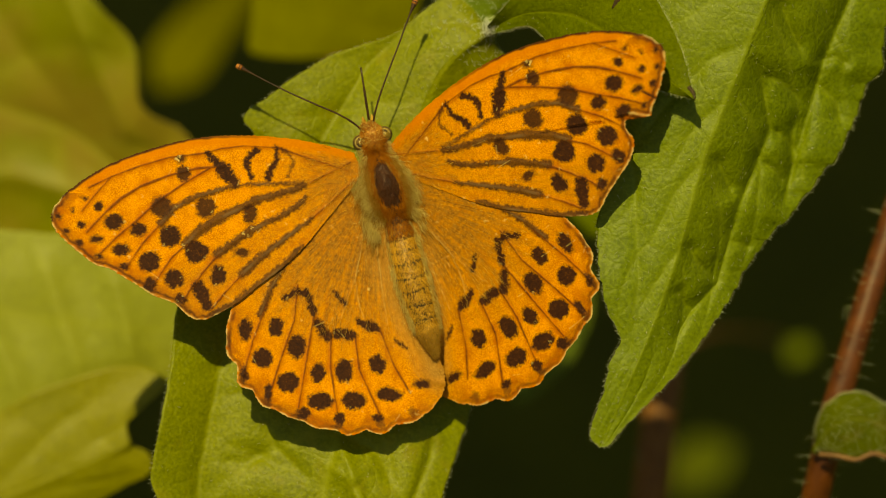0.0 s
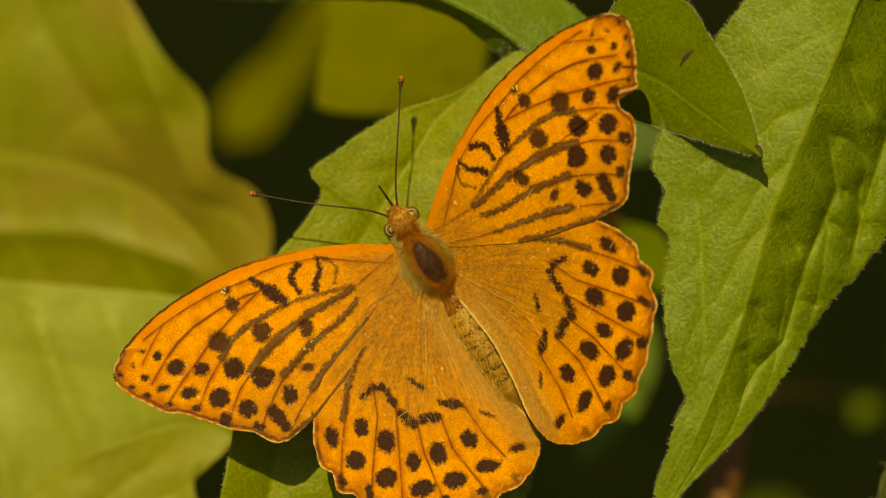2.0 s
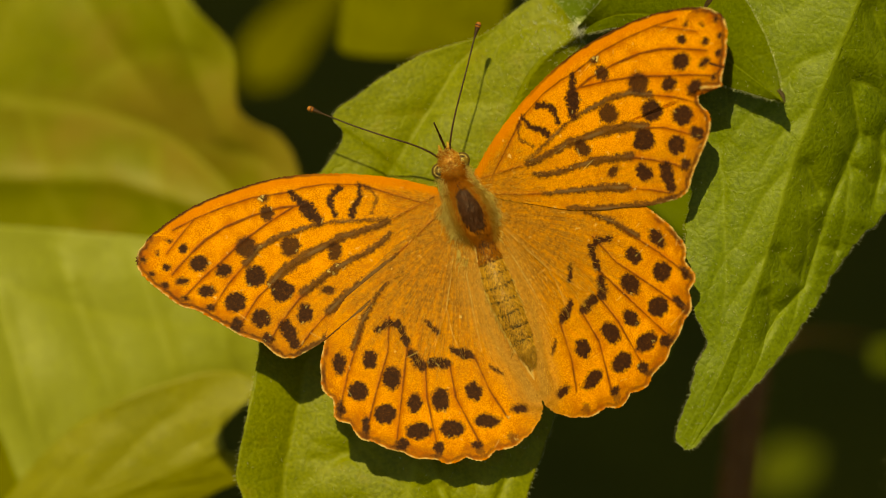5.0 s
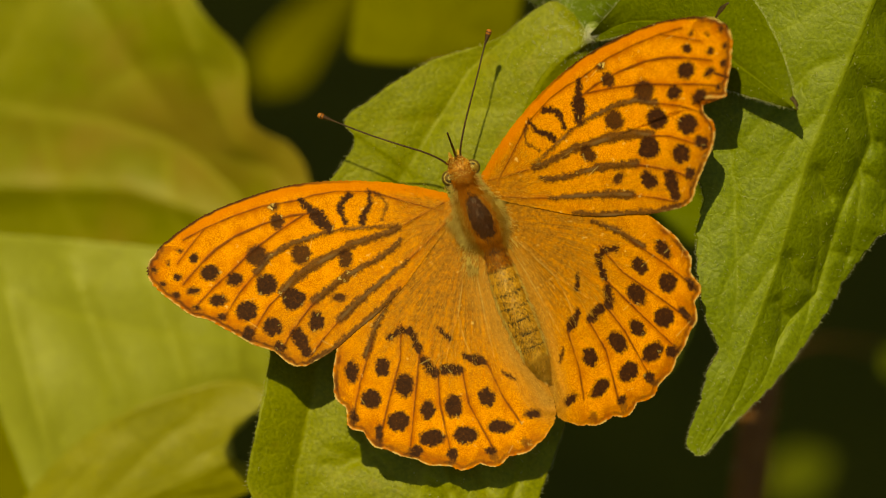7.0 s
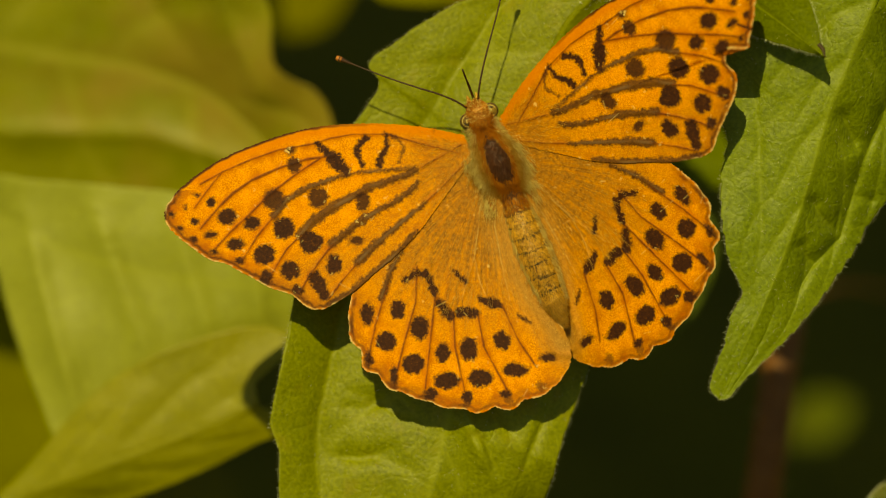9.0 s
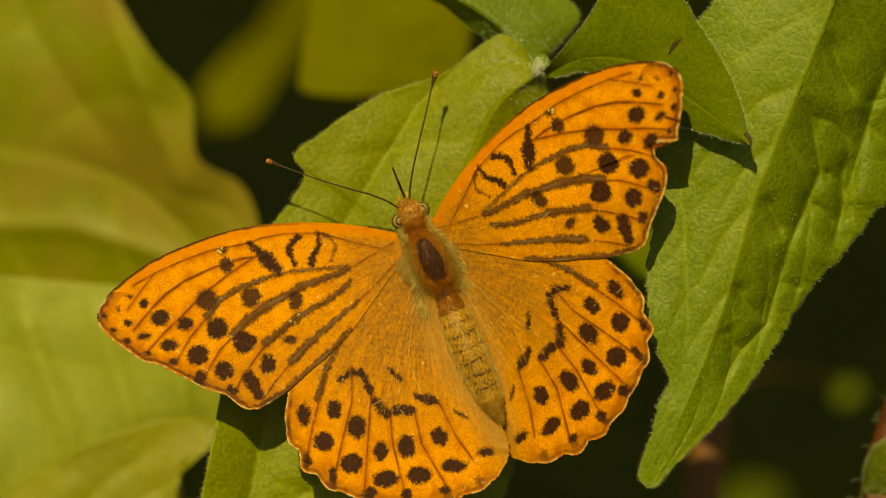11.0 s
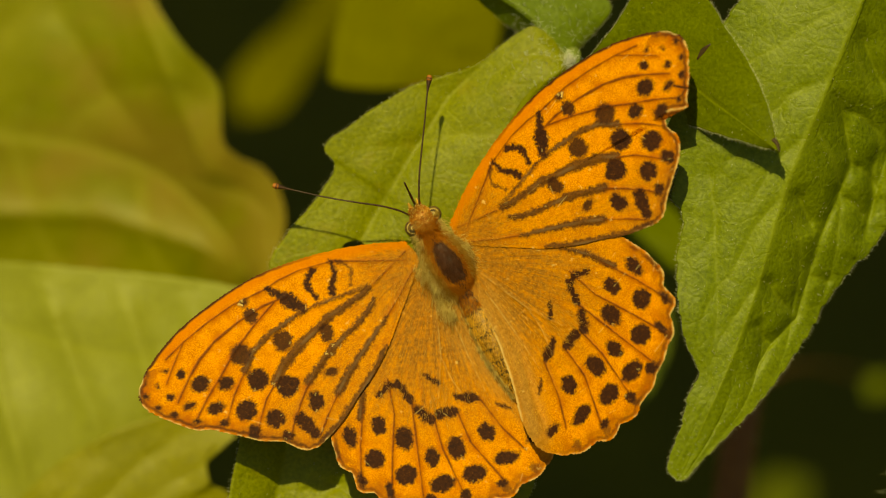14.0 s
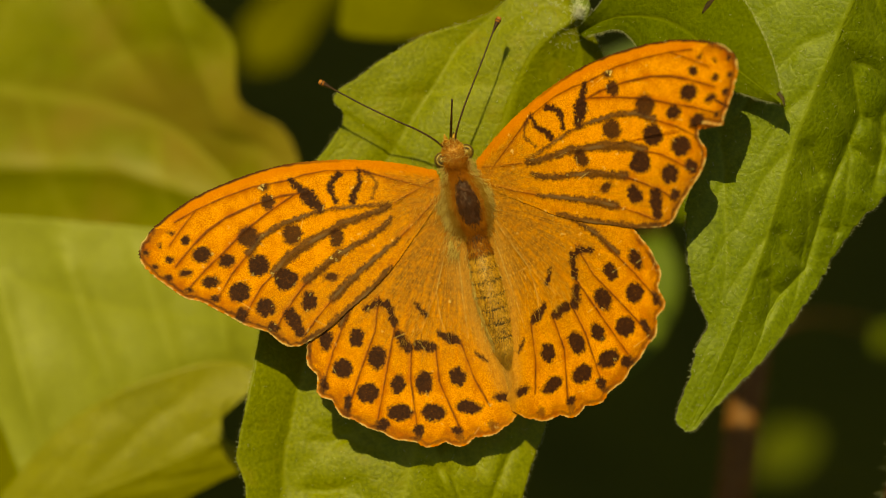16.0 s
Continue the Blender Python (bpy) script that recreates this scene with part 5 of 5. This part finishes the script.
LEFT_FORE = [
    (0, -4.09, 2.11, 0.9, -4.5, 8.9, 2.95), (0.2, -3.75, 2.15, 0.9, -4.5, 14.3, 2.49),
    (0.5, -3.75, 2.15, 0.9, -4.5, 14.3, 2.49), (1, -3.95, 2.15, 0.9, -4.3, 12.1, 3.41),
    (1.3, -3.97, 2.16, 0.9, -4.3, 12.1, 2.91), (1.4, -3.69, 1.78, 0.9, -4.9, 10.7, 0.57),
    (1.5, -3.63, 1.56, 0.9, -5.4, 12.3, -0.9), (1.6, -3.96, 1.66, 0.9, -6.1, 10.4, -3.66),
    (1.7, -3.8, 1.59, 0.9, -6.3, 9, -3.07), (2, -3.68, 1.65, 0.9, -6.7, 8.3, -1.07),
    (2.5, -3.6, 1.4, 0.9, -6.4, 8.6, 0.43), (3, -3.9, 1.36, 0.9, -6.2, 8.9, 1.12),
    (3.5, -3.88, 1.65, 0.9, -6.2, 9.5, 0.33), (4, -3.83, 1.49, 0.9, -6.2, 8.3, -1.58),
    (4.1, -3.83, 1.49, 0.9, -6.2, 8.3, -1.58), (4.2, -3.83, 1.49, 0.9, -6.2, 8.3, 5.42),
    (4.3, -3.83, 1.49, 0.9, -6.2, 8.3, 5.42), (4.4, -3.91, 1.55, 0.9, -7, 9.9, -2.64),
    (4.5, -3.91, 1.55, 0.9, -7, 9.9, -2.64), (5, -3.84, 1.53, 0.9, -6.6, 7.6, -1.58),
    (7.5, -3.84, 1.75, 0.9, -5.3, 7.1, -0.61), (8, -3.95, 1.84, 0.9, -5.2, 7.5, -1.01),
    (8.5, -4.02, 1.97, 0.9, -5.5, 6.1, -1), (9, -3.93, 1.8, 0.9, -5.2, 6.1, -0),
    (9.5, -4.07, 1.75, 0.9, -5.7, 6.8, -1.7), (10, -3.95, 1.83, 0.9, -5, 7.6, -0.42),
    (12.5, -4.02, 2.15, 0.9, -5.9, 5.7, -0.9), (13, -4, 1.95, 0.9, -4.8, 6.6, 0.68),
    (13.5, -3.99, 2.05, 0.9, -4.8, 8.3, 3.17), (14, -4.4, 1.99, 0.9, -4.5, 8.7, 6.86),
    (14.1, -4.38, 1.96, 0.9, -4.05, 8.1, 8.54), (14.2, -4.35, 1.94, 0.9, -3.69, 7.62, 9.89),
    (14.5, -4.35, 1.93, 0.9, -3.6, 7.5, 10.23), (15, -4.25, 2.14, 0.9, -5.7, 8.2, 5.51),
    (15.5, -4.02, 1.98, 0.9, -4.9, 8.7, 6.68), (15.6, -3.96, 2.04, 0.9, -5.2, 9, 7.04),
    (15.7, -3.96, 2.04, 0.9, -5.2, 9, 11.04), (15.8, -3.94, 2.06, 0.9, -5.32, 9.12, 7.18),
    (16, -3.9, 2.09, 0.9, -5.5, 9.3, 7.4),
]
LEFT_HIND = [
    (0, -1.77, -2.08, 0.66, -4.5, 8.8, 2.26), (0.2, -1.72, -2.08, 0.52, -4.5, 14.3, 2.46),
    (0.5, -1.72, -2.08, 0.52, -4.5, 14.3, 2.46), (1, -1.82, -1.99, 0.56, -4.4, 12, 2.5),
    (1.3, -1.88, -2, 0.56, -4.4, 12, 2), (1.4, -1.94, -2.18, 0.75, -4.9, 10.7, 0.51),
    (1.5, -2.93, -2.62, 1.03, -5.4, 12.3, -0.91), (1.6, -2.08, -2.32, 0.92, -6.1, 10.4, -3.59),
    (1.7, -1.64, -2.33, 0.96, -6.3, 9, -2.98), (2, -1.33, -2.19, 1.06, -6.7, 8.2, -1.34),
    (2.5, -1.44, -2.1, 1, -6.6, 8.2, -1.96), (3, -1.67, -1.95, 0.92, -6.3, 8.8, 0.01),
    (3.5, -1.46, -1.98, 0.89, -6.2, 9.4, -0.29), (4, -1.5, -2.08, 0.91, -6.1, 8.4, -0.61),
    (4.1, -1.5, -2.08, 0.91, -6.1, 8.4, -0.61), (4.2, -1.5, -2.08, 0.91, -6.1, 8.4, 2.39),
    (4.3, -1.5, -2.08, 0.91, -6.1, 8.4, 2.39), (4.4, -1.63, -2.04, 0.99, -6.9, 10.1, -0.97),
    (4.5, -1.63, -2.04, 0.99, -6.9, 10.1, -0.97), (5, -1.59, -2.17, 1.05, -6.6, 7.7, -0.87),
    (7.5, -1.51, -2, 0.83, -5.3, 7.2, 0.27), (8, -1.63, -1.93, 0.78, -5.1, 7.5, -0.24),
    (8.5, -1.67, -1.85, 0.9, -5.4, 6.1, -0.61), (9, -1.63, -2.03, 0.87, -5.2, 6.1, -0.03),
    (9.5, -1.84, -1.94, 0.91, -5.6, 6.9, -0.28), (10, -1.72, -1.98, 0.77, -5, 7.7, 0.54),
    (12.5, -1.92, -1.42, 1.01, -5.9, 5.8, 0.43), (13, -1.74, -1.81, 0.76, -4.7, 6.7, 1.82),
    (13.5, -1.63, -1.69, 0.72, -4.8, 8.2, 2.32), (14, -2.11, -1.53, 0.68, -4.6, 8.6, 4.18),
    (14.1, -1.96, -1.58, 0.62, -4.25, 8.05, 3.94), (14.2, -1.83, -1.63, 0.57, -3.97, 7.61, 3.76),
    (14.5, -1.8, -1.64, 0.56, -3.9, 7.5, 3.71), (15, -1.9, -1.32, 0.91, -6, 7.7, 0.55),
    (15.5, -1.41, -1.74, 0.74, -5.2, 8.2, 0.27), (15.6, -1.52, -1.62, 0.81, -5.5, 8.45, 1.16),
    (15.7, -1.52, -1.62, 0.81, -5.5, 8.45, 3.16), (15.8, -1.57, -1.58, 0.84, -5.62, 8.55, 1.51),
    (16, -1.64, -1.51, 0.89, -5.8, 8.7, 2.04),
]
RIGHT_FORE = [
    (0, 0.44, 3.42, 0.9, -6, -23.3, 42.8), (0.2, 0.08, 3.44, 0.9, -5.9, -27.5, 42.7),
    (0.5, 0.08, 3.44, 0.9, -5.9, -27.5, 42.7), (1, 0.26, 3.44, 0.9, -6.8, -27.4, 43.2),
    (1.3, 0.24, 3.42, 0.9, -6.8, -27.4, 42.7), (1.4, 0.71, 3.29, 0.9, -13.7, -25.5, 47.1),
    (1.5, 0.04, 1.23, 0.9, -35, -67.9, 57), (1.6, 0.96, 2.93, 0.9, -27.7, -47.2, 52.3),
    (1.7, 1.05, 3.07, 0.9, -23.1, -29.7, 49.7), (2, 1.11, 3.27, 0.9, -22.5, -20.5, 51.1),
    (2.5, 0.83, 3.09, 0.9, -21.6, -25.7, 49.6), (3, 1.4, 3.4, 0.9, -18.7, -16.7, 48.8),
    (3.5, 0.95, 3.35, 0.9, -15.1, -26.9, 48.1), (4, 1.33, 3.53, 0.9, -15.3, -19.6, 48.7),
    (4.1, 1.33, 3.53, 0.9, -15.3, -19.6, 48.7), (4.2, 1.33, 3.53, 0.9, -15.3, -30.6, 44.2),
    (4.3, 1.33, 3.53, 0.9, -15.3, -30.6, 44.2), (4.4, 1.44, 3.53, 0.9, -15.1, -17.8, 48.1),
    (4.5, 1.44, 3.53, 0.9, -15.1, -17.8, 48.1), (5, 1.18, 3.49, 0.9, -15.1, -20.1, 48.5),
    (7.5, 0.84, 4.06, 0.9, -13.9, -25.7, 47.1), (8, 0.95, 3.86, 0.9, -13.1, -29, 46),
    (8.1, 0.95, 3.86, 0.9, -13.1, -29, 46), (8.2, 0.8, 3.4, 0.9, -26, -57, 55), (8.3, 0.95, 3.6, 0.9, -21, -43, 48),
    (8.4, 0.92, 4, 0.9, -11, -24, 46.8), (8.5, 0.9, 4.08, 0.9, -9.9, -22.6, 46.9),
    (9, 0.86, 3.94, 0.9, -10.7, -24.2, 46.3), (9.5, 1.21, 3.99, 0.9, -9.5, -19.6, 46.4),
    (10, 0.83, 3.83, 0.9, -12.2, -23.7, 46.8), (12.5, 1.17, 3.27, 0.9, -11.2, -21.8, 48),
    (13, 1.48, 3.75, 0.9, -16.1, -20, 48.1), (13.5, 0.95, 3.55, 0.9, -16.2, -23.8, 47.7),
    (14, 1.44, 3.61, 0.9, -18.2, -16.5, 45.8), (14.1, 1.27, 3.59, 0.9, -18.5, -16.4, 45.6),
    (14.2, 1.13, 3.58, 0.9, -18.74, -16.32, 45.44), (14.5, 1.1, 3.58, 0.9, -18.8, -16.3, 45.4),
    (15, 1.26, 3.34, 0.9, -13.1, -22.8, 44.9), (15.5, 1.26, 3.65, 0.9, -19.6, -18.2, 48.1),
    (15.6, 1.13, 3.87, 0.9, -18, -23, 46.6), (15.7, 1.13, 3.87, 0.9, -18, -30, 42.6),
    (15.8, 1.13, 3.87, 0.9, -18, -23, 46.6), (16, 1.04, 4, 0.9, -17.4, -26.2, 45.9),
]
RIGHT_HIND = [
    (0, 1.72, -0.97, 0.39, -6.1, -23.3, 43.1), (0.2, 1.51, -1.05, 0.26, -6.2, -27.4, 43.4),
    (0.5, 1.51, -1.05, 0.26, -6.2, -27.4, 43.4), (1, 1.64, -0.86, 0.34, -7.1, -27.4, 43.9),
    (1.3, 1.59, -0.89, 0.34, -7.1, -27.4, 43.4), (1.4, 1.83, -1.08, 0.66, -13.7, -25.5, 47.1),
    (1.5, 0.46, -3.37, -2.81, -28.4, -61.9, 50.3), (1.6, 1.77, -1.61, 0.11, -27.7, -47.2, 52.3),
    (1.7, 2.06, -1.44, 1.03, -23.1, -29.7, 49.7), (2, 2.28, -1.22, 1.42, -22.6, -20.4, 51.4),
    (2.5, 2.26, -0.77, 1.41, -21.1, -26.1, 48.4), (3, 2.45, -0.69, 1.32, -18.3, -17.1, 47.3),
    (3.5, 2.24, -0.86, 0.79, -14.4, -27.3, 46.4), (4, 2.71, -0.7, 1.11, -14.3, -20.3, 45.6),
    (4.1, 2.71, -0.7, 1.11, -14.3, -20.3, 45.6), (4.2, 2.71, -0.7, 1.11, -14.3, -28.3, 43.6),
    (4.3, 2.71, -0.7, 1.11, -14.3, -28.3, 43.6), (4.4, 2.62, -0.54, 1.1, -14.1, -18.6, 44.9),
    (4.5, 2.62, -0.54, 1.1, -14.1, -18.6, 44.9), (5, 2.43, -0.62, 1.03, -14.1, -20.8, 45.6),
    (7.5, 2.23, -0.64, 0.76, -13.1, -26.1, 45.2), (8, 2.36, -0.63, 0.65, -12.2, -29.3, 44.3),
    (8.1, 2.36, -0.63, 0.65, -12.2, -29.3, 44.3), (8.2, 1.7, -1.3, 0.1, -27, -52, 50),
    (8.3, 2.1, -0.9, 0.5, -20, -40, 47), (8.4, 2.2, -0.3, 0.6, -10, -24, 44.3), (8.5, 2.2, -0.19, 0.6, -8.8, -23, 44.2),
    (9, 2.15, -0.4, 0.6, -9.7, -24.6, 43.7), (9.5, 2.36, -0.01, 0.69, -8.2, -20.1, 42.8),
    (10, 2.14, -0.44, 0.75, -11.1, -24.2, 43.9), (12.5, 2.18, 0.18, 0.76, -9.1, -22.7, 42.3),
    (13, 2.22, -0.24, 0.89, -14.9, -20.9, 44.6), (13.5, 2.07, -0.29, 0.97, -14.6, -24.8, 43.8),
    (14, 2.11, -0.28, 1.2, -17.2, -17.5, 42.5), (14.1, 2.06, -0.36, 1.29, -17.6, -17.3, 42.65),
    (14.2, 2.02, -0.43, 1.36, -17.92, -17.14, 42.77), (14.5, 2.01, -0.45, 1.38, -18, -17.1, 42.8),
    (15, 2.19, 0.01, 0.85, -11, -23.9, 39.5), (15.5, 2.26, -0.45, 1.32, -18.3, -19.5, 44),
    (15.6, 2.08, -0.2, 1.05, -17, -24, 43.6), (15.7, 2.08, -0.2, 1.05, -17, -29, 41.6),
    (15.8, 2.08, -0.2, 1.05, -17, -24, 43.6), (16, 1.98, -0.06, 0.91, -16.3, -26.9, 43.4),
]


def mm(x, y, z, rx=0, ry=0, rz=0):
    return pose(x / 1000, y / 1000, z / 1000, rx, ry, rz)


# the dark leaf nods when the wing lets go of it
NOD = [(0, 0, 0), (5.2, 0, 0), (9, 0.4, -0.4), (12.5, 0.7, -0.6), (13, 0.6, -0.6), (13.5, 0.4, -1.0), (14, 0.35, -1.9), (14.5, 0, -2.5), (15, -0.2, -2.3), (16, -0.1, -2.2)]


# the proboscis lifts and sinks: seconds, lift, turn
SIP = [(0, 8, 15), (0.4, 50, 18), (1, 62, 25), (1.5, 50, 20), (2, 64, 24), (5, 60, 25), (8, 66, 20), (9, 56, 22), (12.5, 53, 20), (14.5, 66, 15), (16, 45, 5)]
# the soft leaves behind sway a little
SWAY = [(0, -0.95, 0), (1, -0.95, 0), (2.5, -0.4, -0.65), (5, 0, -0.9), (7.5, 0, -1.6), (10, -0.1, -1.8), (13.5, -0.8, -1.15), (14.5, -0.4, -1.6), (16, 0, -1.9)]


def motions():
    walk(butterfly, [(t, BASE @ mm(x, y, z, 0, 0, a)) for t, x, y, z, a in BODY])
    for ob, rows in ((left_fore, LEFT_FORE), (left_hind, LEFT_HIND), (right_fore, RIGHT_FORE), (right_hind, RIGHT_HIND)):
        walk(ob, [(r[0], mm(*r[1:])) for r in rows])
    spot = lb(788, 264, 0.4) * 1000
    walk(proboscis, [(t, mm(spot.x, spot.y, spot.z, lift, 0, turn)) for t, lift, turn in SIP])
    walk(back, [(t, BASE @ mm(x, y, 0)) for t, x, y in SWAY])
    walk(dark_leaf, [(t, mm(x, y, 0)) for t, x, y in NOD])


motions()
